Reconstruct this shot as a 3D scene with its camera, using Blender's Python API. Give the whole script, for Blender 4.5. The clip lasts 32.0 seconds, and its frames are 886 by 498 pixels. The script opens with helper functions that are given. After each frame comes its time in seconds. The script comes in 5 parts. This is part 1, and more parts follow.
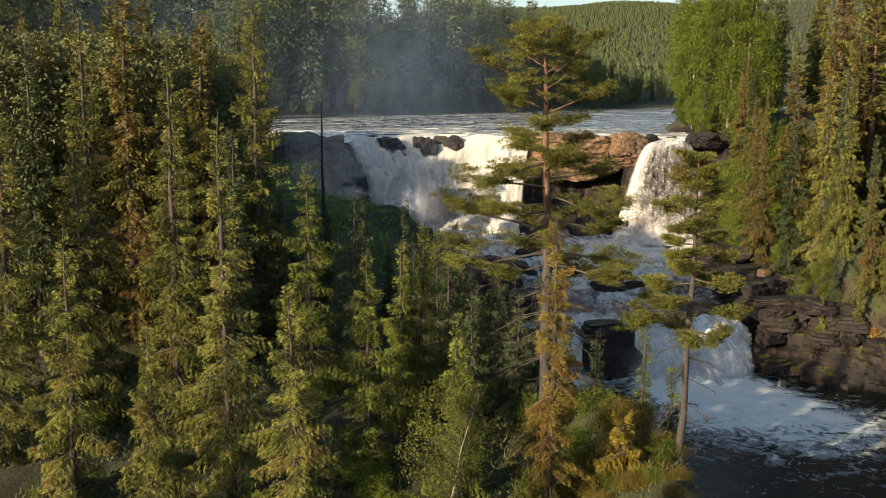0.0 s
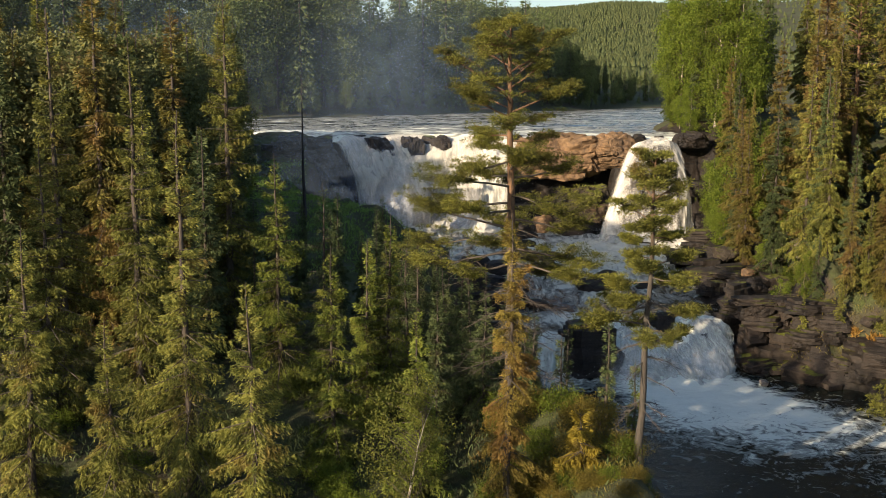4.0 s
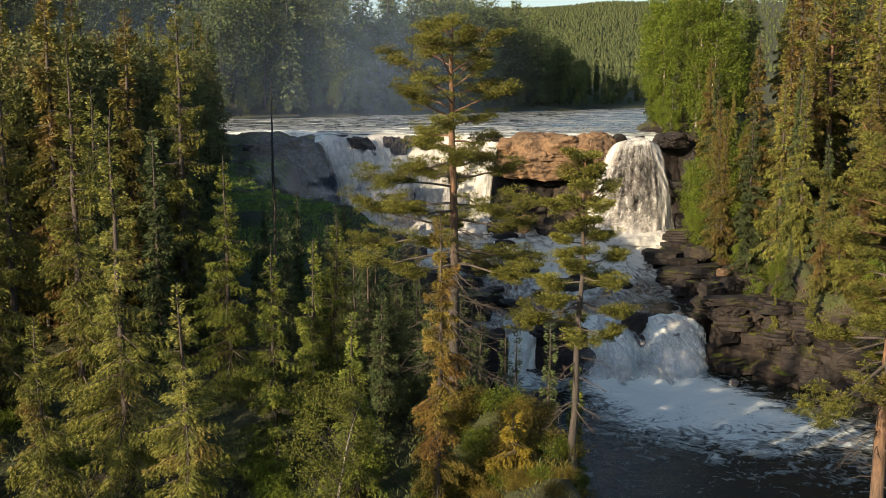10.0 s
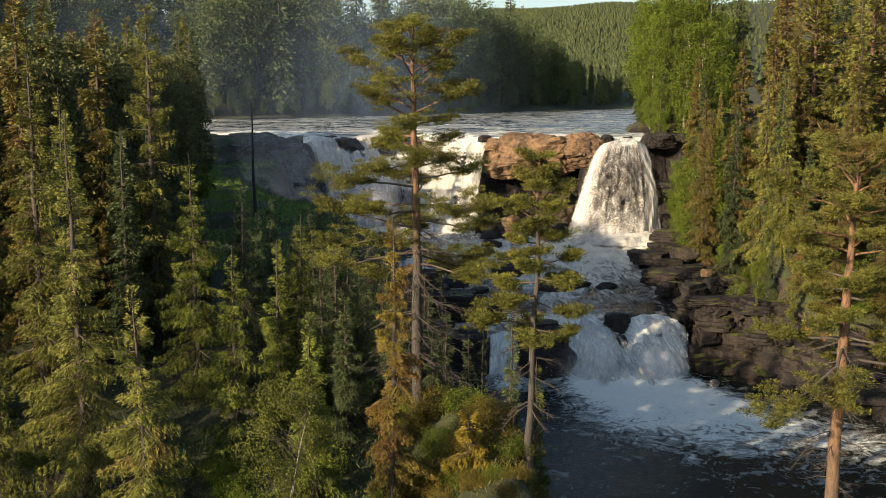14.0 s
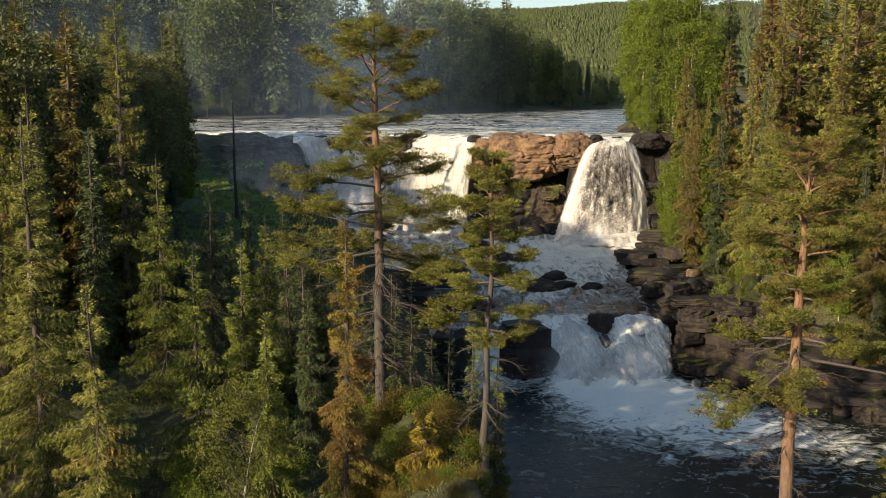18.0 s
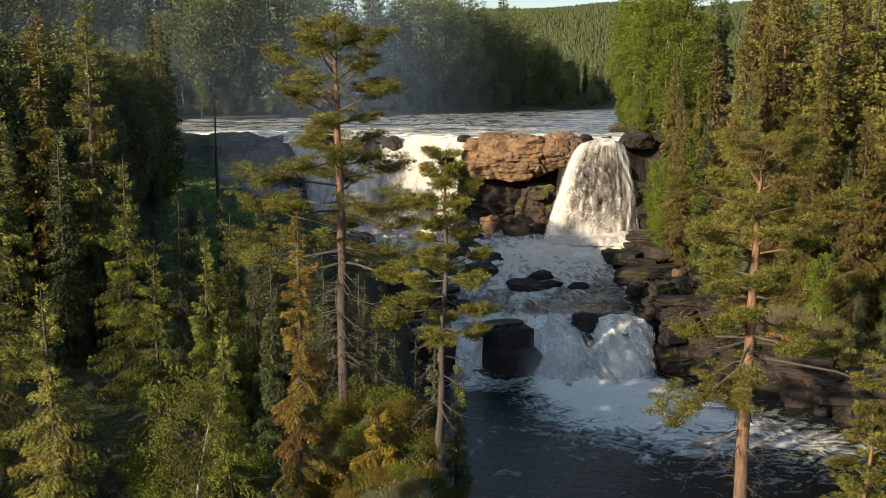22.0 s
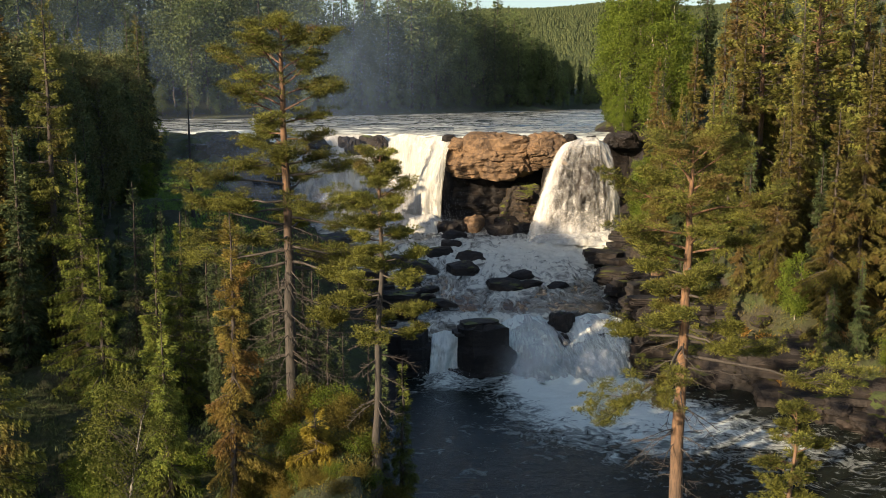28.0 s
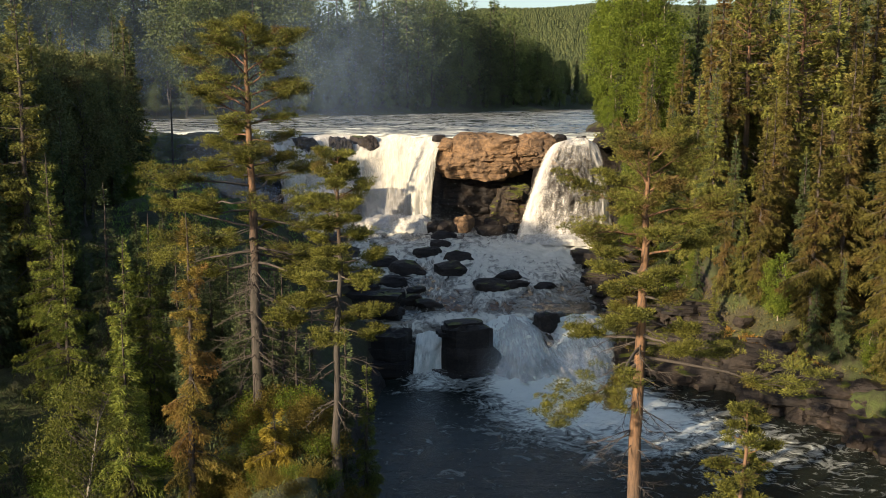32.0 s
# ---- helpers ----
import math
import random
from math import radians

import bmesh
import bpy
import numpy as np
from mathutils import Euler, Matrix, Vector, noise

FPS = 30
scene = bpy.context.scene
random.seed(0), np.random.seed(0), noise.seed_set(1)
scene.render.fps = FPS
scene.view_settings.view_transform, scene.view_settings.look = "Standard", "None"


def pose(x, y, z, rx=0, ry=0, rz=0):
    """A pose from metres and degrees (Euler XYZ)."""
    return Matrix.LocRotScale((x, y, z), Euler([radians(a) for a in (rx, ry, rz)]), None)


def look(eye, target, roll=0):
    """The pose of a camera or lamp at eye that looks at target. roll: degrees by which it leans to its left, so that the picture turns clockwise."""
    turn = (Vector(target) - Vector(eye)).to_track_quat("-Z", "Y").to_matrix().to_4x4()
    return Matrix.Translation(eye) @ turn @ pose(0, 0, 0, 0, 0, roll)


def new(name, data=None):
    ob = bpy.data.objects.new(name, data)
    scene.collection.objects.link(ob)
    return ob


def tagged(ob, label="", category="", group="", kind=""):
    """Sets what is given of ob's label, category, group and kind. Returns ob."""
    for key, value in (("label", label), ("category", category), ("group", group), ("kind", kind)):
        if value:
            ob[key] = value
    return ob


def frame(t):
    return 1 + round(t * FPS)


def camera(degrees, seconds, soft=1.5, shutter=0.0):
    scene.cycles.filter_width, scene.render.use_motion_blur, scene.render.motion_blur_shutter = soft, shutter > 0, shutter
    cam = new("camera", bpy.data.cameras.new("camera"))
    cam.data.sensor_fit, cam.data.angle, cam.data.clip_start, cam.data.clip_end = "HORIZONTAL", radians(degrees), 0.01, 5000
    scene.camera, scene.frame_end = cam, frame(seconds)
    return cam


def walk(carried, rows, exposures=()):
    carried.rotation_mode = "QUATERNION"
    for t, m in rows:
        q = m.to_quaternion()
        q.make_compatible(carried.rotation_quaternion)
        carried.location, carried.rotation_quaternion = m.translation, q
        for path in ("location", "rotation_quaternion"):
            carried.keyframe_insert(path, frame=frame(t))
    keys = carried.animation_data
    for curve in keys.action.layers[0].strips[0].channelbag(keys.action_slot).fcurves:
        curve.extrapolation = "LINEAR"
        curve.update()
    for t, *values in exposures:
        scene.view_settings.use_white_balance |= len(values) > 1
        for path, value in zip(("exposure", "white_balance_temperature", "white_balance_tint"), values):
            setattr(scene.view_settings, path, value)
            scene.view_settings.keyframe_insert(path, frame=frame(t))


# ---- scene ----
# camera and its slide along the bank
cam = camera(48.0, 32.0, soft=0.9)
EYE, PITCH = 27.0, -9.22
ROWS = [
    (0.0, 0.001, -0.002, 0.086, 0.001),
    (0.5, 0.16, -0.011, 0.066, 0.003),
    (1.0, 0.327, -0.015, 0.05, 0.004),
    (1.5, 0.499, -0.017, 0.035, 0.005),
    (2.0, 0.672, -0.02, 0.02, 0.005),
    (2.5, 0.841, -0.022, 0.004, 0.005),
    (3.0, 1.003, -0.022, -0.013, 0.005),
    (3.5, 1.169, -0.027, -0.028, 0.005),
    (5.5, 1.944, -0.108, -0.063, 0.003),
    (6.0, 2.139, -0.099, -0.072, 0.001),
    (6.5, 2.33, -0.081, -0.081, -0.0),
    (7.0, 2.516, -0.062, -0.088, -0.002),
    (7.5, 2.7, -0.045, -0.092, -0.002),
    (8.0, 2.885, -0.03, -0.095, -0.002),
    (8.5, 3.07, -0.02, -0.099, -0.001),
    (9.0, 3.253, -0.017, -0.107, 0.001),
    (9.5, 3.433, -0.026, -0.118, 0.003),
    (10.0, 3.613, -0.047, -0.131, 0.006),
    (10.5, 3.794, -0.076, -0.142, 0.009),
    (11.0, 3.981, -0.101, -0.148, 0.014),
    (11.5, 4.172, -0.113, -0.15, 0.019),
    (12.0, 4.362, -0.11, -0.15, 0.025),
    (12.5, 4.551, -0.098, -0.152, 0.033),
    (13.0, 4.737, -0.085, -0.157, 0.041),
    (13.5, 4.926, -0.075, -0.163, 0.048),
    (14.0, 5.117, -0.07, -0.165, 0.053),
    (14.5, 5.309, -0.068, -0.164, 0.057),
    (16.5, 6.089, -0.052, -0.118, 0.054),
    (17.0, 6.298, -0.056, -0.105, 0.054),
    (17.5, 6.507, -0.063, -0.093, 0.053),
    (18.0, 6.715, -0.068, -0.078, 0.052),
    (18.5, 6.923, -0.068, -0.061, 0.05),
    (19.0, 7.128, -0.067, -0.042, 0.048),
    (19.5, 7.329, -0.07, -0.024, 0.048),
    (20.0, 7.528, -0.079, -0.008, 0.049),
    (20.5, 7.728, -0.093, 0.009, 0.052),
    (21.0, 7.93, -0.107, 0.024, 0.056),
    (21.5, 8.131, -0.119, 0.037, 0.06),
    (22.0, 8.326, -0.128, 0.047, 0.064),
    (22.5, 8.514, -0.136, 0.056, 0.067),
    (23.0, 8.696, -0.144, 0.065, 0.069),
    (23.5, 8.876, -0.152, 0.076, 0.069),
    (24.0, 9.057, -0.16, 0.087, 0.069),
    (24.5, 9.242, -0.169, 0.099, 0.068),
    (25.0, 9.431, -0.175, 0.111, 0.066),
    (25.5, 9.624, -0.178, 0.123, 0.064),
    (26.0, 9.821, -0.176, 0.132, 0.06),
    (26.5, 10.015, -0.172, 0.14, 0.056),
    (28.5, 10.739, -0.151, 0.156, 0.043),
    (29.0, 10.919, -0.144, 0.16, 0.043),
    (29.5, 11.097, -0.135, 0.165, 0.044),
    (30.0, 11.275, -0.126, 0.172, 0.044),
    (30.5, 11.452, -0.118, 0.182, 0.045),
    (31.0, 11.631, -0.113, 0.192, 0.045),
    (31.5, 11.812, -0.112, 0.204, 0.044),
    (32.0, 12.0, -0.113, 0.217, 0.043),
]
walk(cam, [(t, pose(x, 0, EYE + z, 90 + PITCH + pitch, 0, yaw)) for t, x, z, yaw, pitch in ROWS], exposures=[(0.0, 0.89), (32.0, 0.89)])

# ---- world and sun ----
SUN_FROM = Vector((-0.71, -0.66, 0.335)).normalized()
world = bpy.data.worlds.new("sky")
scene.world = world
world.use_nodes = True
wn, wl_ = world.node_tree.nodes, world.node_tree.links
sky = wn.new("ShaderNodeTexSky")
sky.sky_type, sky.sun_disc = "NISHITA", False
sky.sun_elevation = math.asin(SUN_FROM.z)
sky.sun_rotation = math.atan2(SUN_FROM.x, SUN_FROM.y)
sky.air_density, sky.dust_density, sky.ozone_density = 1.0, 1.2, 1.5
wn["Background"].inputs["Strength"].default_value = 0.092
wl_.new(sky.outputs[0], wn["Background"].inputs["Color"])
sun = new("sun", bpy.data.lights.new("sun", "SUN"))
sun.data.energy, sun.data.angle, sun.data.color = 5.0, radians(0.6), (1.0, 0.80, 0.56)
sun.matrix_world = look((0, 0, 80), Vector((0, 0, 80)) - SUN_FROM)


# ---- materials ----
def nodes_of(name):
    m = bpy.data.materials.new(name)
    m.use_nodes = True
    nt = m.node_tree
    return m, nt, nt.nodes["Principled BSDF"]


def add(nt, kind, **kw):
    n = nt.nodes.new(kind)
    for k, v in kw.items():
        if k in n.inputs:
            n.inputs[k].default_value = v
    return n


def ramp(nt, fac, stops):
    n = nt.nodes.new("ShaderNodeValToRGB")
    el = n.color_ramp.elements
    while len(el) < len(stops):
        el.new(0.5)
    for e, (p, c) in zip(el, stops):
        e.position, e.color = p, (*c, 1)
    nt.links.new(fac, n.inputs[0])
    return n.outputs[0]


def blend(nt, fac, a, b, mode="MIX"):
    n = nt.nodes.new("ShaderNodeMixRGB")
    n.blend_type = mode
    for s, v in zip(n.inputs, (fac, a, b)):
        if isinstance(v, (int, float)):
            s.default_value = v
        elif isinstance(v, tuple):
            s.default_value = (*v, 1)
        else:
            nt.links.new(v, s)
    return n.outputs[0]


def coords(nt, kind="Object", scale=(1, 1, 1)):
    tc = nt.nodes.new("ShaderNodeTexCoord")
    mp = nt.nodes.new("ShaderNodeMapping")
    mp.inputs["Scale"].default_value = scale
    nt.links.new(tc.outputs[kind], mp.inputs[0])
    return mp.outputs[0]


def world_pos(nt, scale=(1, 1, 1)):
    g = nt.nodes.new("ShaderNodeNewGeometry")
    mp = nt.nodes.new("ShaderNodeMapping")
    mp.inputs["Scale"].default_value = scale
    nt.links.new(g.outputs["Position"], mp.inputs[0])
    return mp.outputs[0]


def noise_tex(nt, vec, scale, detail=4.0, rough=0.55):
    n = add(nt, "ShaderNodeTexNoise", Scale=scale, Detail=detail, Roughness=rough)
    nt.links.new(vec, n.inputs["Vector"])
    return n.outputs["Fac"]


def bump(nt, bsdf, height, strength, distance):
    b = add(nt, "ShaderNodeBump", Strength=strength, Distance=distance)
    nt.links.new(height, b.inputs["Height"])
    nt.links.new(b.outputs[0], bsdf.inputs["Normal"])
    return b


def foliage(name, dark, mid, light, brown=None, brown_share=0.0, glow=0.22):
    """Needles or leaves: tone varies leaf by leaf, clump by clump and tree by tree; light passes through."""
    m, nt, b = nodes_of(name)
    g = nt.nodes.new("ShaderNodeNewGeometry")
    mixed = lambda a, b, k: tuple(p + (q - p) * k for p, q in zip(a, b))
    col = ramp(nt, g.outputs["Random Per Island"], [(0.0, mixed(dark, mid, 0.35)), (0.5, mid), (1.0, mixed(mid, light, 0.55))])
    clump = noise_tex(nt, world_pos(nt), 1.3, 4)
    col = blend(nt, ramp(nt, clump, [(0.4, (0, 0, 0)), (0.7, (0.5, 0.5, 0.5))]), col, light)
    col = blend(nt, ramp(nt, clump, [(0.3, (0.5, 0.5, 0.5)), (0.48, (0, 0, 0))]), col, dark)
    old = nt.nodes.new("ShaderNodeAttribute")
    old.attribute_name = "old"
    col = blend(nt, old.outputs["Fac"], col, mixed(dark, (0.10, 0.075, 0.045), 0.6))
    if brown:
        patch = ramp(nt, noise_tex(nt, world_pos(nt), 0.45, 4), [(0.62 - brown_share * 0.4, (0, 0, 0)), (0.75 - brown_share * 0.4, (1, 1, 1))])
        col = blend(nt, blend(nt, 0.75, (0, 0, 0), patch), col, brown)
    info = nt.nodes.new("ShaderNodeObjectInfo")
    hsv = nt.nodes.new("ShaderNodeHueSaturation")
    mr = add(nt, "ShaderNodeMapRange", **{"To Min": 0.75, "To Max": 1.25})
    nt.links.new(info.outputs["Random"], mr.inputs[0])
    nt.links.new(mr.outputs[0], hsv.inputs["Value"])
    nt.links.new(col, hsv.inputs["Color"])
    nt.links.new(hsv.outputs[0], b.inputs["Base Color"])
    b.inputs["Roughness"].default_value = 0.6
    b.inputs["Specular IOR Level"].default_value = 0.12
    tr = nt.nodes.new("ShaderNodeBsdfTranslucent")
    nt.links.new(hsv.outputs[0], tr.inputs[0])
    mix = nt.nodes.new("ShaderNodeMixShader")
    mix.inputs[0].default_value = glow
    nt.links.new(b.outputs[0], mix.inputs[1])
    nt.links.new(tr.outputs[0], mix.inputs[2])
    nt.links.new(mix.outputs[0], nt.nodes["Material Output"].inputs[0])
    return m


def bark(name, low, high, change, crack):
    """Bark whose tone goes from low to high round the height change (metres over the root)."""
    m, nt, b = nodes_of(name)
    v = coords(nt)
    n1 = noise_tex(nt, coords(nt, scale=(6, 6, 1.2)), 2.2, 6, 0.65)
    sep = nt.nodes.new("ShaderNodeSeparateXYZ")
    nt.links.new(v, sep.inputs[0])
    mr = add(nt, "ShaderNodeMapRange", **{"From Min": change - 2.0, "From Max": change + 2.0})
    nt.links.new(sep.outputs["Z"], mr.inputs[0])
    col = blend(nt, mr.outputs[0], low, high)
    col = blend(nt, ramp(nt, n1, [(0.35, (0.15, 0.15, 0.15)), (0.6, (0.9, 0.9, 0.9))]), crack, col)
    nt.links.new(col, b.inputs["Base Color"])
    b.inputs["Roughness"].default_value = 0.9
    bump(nt, b, n1, 0.9, 0.03)
    return m


def rock_mat(name, base, warm, dark, moss=0.0, wet=0.0, strata=1.0, scale=1.0):
    m, nt, b = nodes_of(name)
    p = world_pos(nt)
    big = noise_tex(nt, p, 0.25 * scale, 5, 0.6)
    fine = noise_tex(nt, p, 2.5 * scale, 8, 0.7)
    lay = noise_tex(nt, world_pos(nt, (0.35, 0.35, 4.0)), 0.8 * scale, 5, 0.65)
    col = blend(nt, ramp(nt, big, [(0.38, (0, 0, 0)), (0.62, (1, 1, 1))]), base, warm)
    col = blend(nt, ramp(nt, lay, [(0.35, (strata * 0.8,) * 3), (0.52, (0, 0, 0))]), col, dark)
    col = blend(nt, ramp(nt, fine, [(0.3, (0.7, 0.7, 0.7)), (0.6, (0, 0, 0))]), col, dark)
    stain = noise_tex(nt, world_pos(nt, (1, 1, 0.6)), 0.7 * scale, 6, 0.72)
    col = blend(nt, ramp(nt, stain, [(0.50, (0, 0, 0)), (0.62, (0.65, 0.65, 0.65))]), col, dark)
    if moss:
        g = nt.nodes.new("ShaderNodeNewGeometry")
        sep = nt.nodes.new("ShaderNodeSeparateXYZ")
        nt.links.new(g.outputs["Normal"], sep.inputs[0])
        mul = add(nt, "ShaderNodeMath")
        mul.operation = "MULTIPLY"
        nt.links.new(sep.outputs["Z"], mul.inputs[0])
        nt.links.new(noise_tex(nt, p, 0.5, 4), mul.inputs[1])
        col = blend(nt, ramp(nt, mul.outputs[0], [(0.55 - moss * 0.25, (0, 0, 0)), (0.62 - moss * 0.2, (1, 1, 1))]), col, (0.10, 0.11, 0.018))
    nt.links.new(col, b.inputs["Base Color"])
    b.inputs["Roughness"].default_value = 0.85 - wet * 0.5
    b.inputs["Specular IOR Level"].default_value = 0.3
    add_h = nt.nodes.new("ShaderNodeMath")
    nt.links.new(lay, add_h.inputs[0])
    nt.links.new(fine, add_h.inputs[1])
    bump(nt, b, add_h.outputs[0], 0.8, 0.18)
    return m


SPRUCE = foliage("spruce_needles", (0.028, 0.040, 0.014), (0.140, 0.155, 0.040), (0.36, 0.34, 0.075), (0.22, 0.14, 0.05), 0.1)
GREEN_SPRUCE = foliage("green_spruce_needles", (0.020, 0.034, 0.011), (0.098, 0.132, 0.028), (0.28, 0.29, 0.05), (0.17, 0.115, 0.045), 0.1)
RUSTY = foliage("rusty_spruce_needles", (0.05, 0.04, 0.012), (0.18, 0.138, 0.035), (0.36, 0.29, 0.062), (0.20, 0.115, 0.04), 0.32)
OLIVE = foliage("olive_brown_needles", (0.032, 0.032, 0.011), (0.108, 0.10, 0.028), (0.25, 0.215, 0.05), (0.16, 0.10, 0.04), 0.3)
# darker copy of the spruce needles; carries the back woods' shade in its colour
DARK_SHADE_SPRUCE = foliage("dark_shade_spruce_needles", (0.018, 0.030, 0.014), (0.060, 0.086, 0.038), (0.15, 0.175, 0.065), (0.09, 0.07, 0.036), 0.1)
PINE = foliage("pine_needles", (0.020, 0.026, 0.009), (0.085, 0.092, 0.024), (0.27, 0.26, 0.05), (0.14, 0.085, 0.034), 0.12)
# leaf colour lifted so the dim wood reads as if hazily lit
LIFTED_GREEN = foliage("haze_lifted_leaves", (0.04, 0.056, 0.026), (0.115, 0.13, 0.05), (0.22, 0.22, 0.08), (0.12, 0.085, 0.04), 0.2)
GRASS = foliage("slope_grass", (0.08, 0.14, 0.035), (0.16, 0.25, 0.055), (0.24, 0.33, 0.075))
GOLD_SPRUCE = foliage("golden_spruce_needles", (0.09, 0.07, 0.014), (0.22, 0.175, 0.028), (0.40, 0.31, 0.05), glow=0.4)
LEAF = foliage("birch_leaves", (0.026, 0.048, 0.009), (0.100, 0.145, 0.021), (0.25, 0.29, 0.044), glow=0.4)
BUSH_LEAF = foliage("bush_leaves", (0.045, 0.06, 0.014), (0.14, 0.16, 0.034), (0.27, 0.27, 0.06), glow=0.4)
DRY = foliage("dry_orange_grass", (0.14, 0.08, 0.02), (0.30, 0.17, 0.045), (0.42, 0.26, 0.07), glow=0.3)
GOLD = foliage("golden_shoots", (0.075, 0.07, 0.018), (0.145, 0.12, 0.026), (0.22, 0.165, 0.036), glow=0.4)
FAR_LEAF = foliage("far_leaves", (0.04, 0.06, 0.026), (0.10, 0.132, 0.046), (0.18, 0.205, 0.07))
HILL = foliage("hill_needles", (0.05, 0.072, 0.034), (0.09, 0.112, 0.048), (0.135, 0.145, 0.055))
BARK_PINE = bark("pine_bark", (0.075, 0.062, 0.052), (0.22, 0.118, 0.06), 8.5, (0.028, 0.027, 0.022))
BARK_ORANGE = bark("sunlit_pine_bark", (0.15, 0.10, 0.068), (0.25, 0.135, 0.066), 3.5, (0.045, 0.034, 0.026))
BARK_SPRUCE = bark("spruce_bark", (0.075, 0.06, 0.05), (0.085, 0.066, 0.054), 6.0, (0.028, 0.023, 0.02))
BARK_BIRCH = bark("birch_bark", (0.45, 0.40, 0.33), (0.55, 0.48, 0.38), 6.0, (0.12, 0.09, 0.07))
BARK_GREY = bark("bare_wood", (0.085, 0.07, 0.058), (0.09, 0.075, 0.062), 6.0, (0.06, 0.05, 0.042))
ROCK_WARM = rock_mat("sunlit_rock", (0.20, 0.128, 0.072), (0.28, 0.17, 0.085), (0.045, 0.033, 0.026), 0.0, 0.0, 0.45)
BARK_DEAD = bark("weathered_snag", (0.045, 0.042, 0.04), (0.06, 0.055, 0.05), 6.0, (0.02, 0.018, 0.017))
# wet dark stone, its colours lowered further for shade under the cap rock
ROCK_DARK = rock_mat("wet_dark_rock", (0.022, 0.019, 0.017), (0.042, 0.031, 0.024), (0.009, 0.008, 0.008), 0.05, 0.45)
ROCK_GREY = rock_mat("grey_bank_rock", (0.036, 0.031, 0.027), (0.058, 0.043, 0.033), (0.012, 0.010, 0.009), 0.12, 0.3)
# lighter copy of the bank rock, making up in colour for dim shade
ROCK_LIFTED = rock_mat("shade_lifted_rock", (0.075, 0.074, 0.072), (0.105, 0.095, 0.085), (0.03, 0.029, 0.028), 0.1, 0.3)
ROCK_PALE = rock_mat("pale_rock", (0.30, 0.27, 0.24), (0.36, 0.31, 0.26), (0.13, 0.11, 0.10), 0.0, 0.0, 0.4)
ROCK_MOSS = rock_mat("mossy_rock", (0.05, 0.04, 0.03), (0.09, 0.06, 0.036), (0.015, 0.013, 0.011), 0.8, 0.1)


def ground_mat():
    """Forest floor: litter, moss and grass in patches, bare stone where it is steep."""
    m, nt, b = nodes_of("forest_floor")
    p = world_pos(nt)
    big, fine = noise_tex(nt, p, 0.12, 5, 0.6), noise_tex(nt, p, 1.8, 8, 0.7)
    col = ramp(nt, big, [(0.35, (0.055, 0.042, 0.022)), (0.5, (0.052, 0.062, 0.018)), (0.68, (0.072, 0.098, 0.02))])
    col = blend(nt, ramp(nt, fine, [(0.35, (0.7, 0.7, 0.7)), (0.6, (0, 0, 0))]), col, (0.03, 0.025, 0.014))
    g = nt.nodes.new("ShaderNodeNewGeometry")
    sep = nt.nodes.new("ShaderNodeSeparateXYZ")
    nt.links.new(g.outputs["Normal"], sep.inputs[0])
    stone = blend(nt, fine, (0.022, 0.018, 0.016), (0.085, 0.062, 0.045))
    col = blend(nt, ramp(nt, sep.outputs["Z"], [(0.45, (1, 1, 1)), (0.7, (0, 0, 0))]), col, stone)
    nt.links.new(col, b.inputs["Base Color"])
    b.inputs["Roughness"].default_value = 0.95
    bump(nt, b, fine, 0.9, 0.25)
    return m


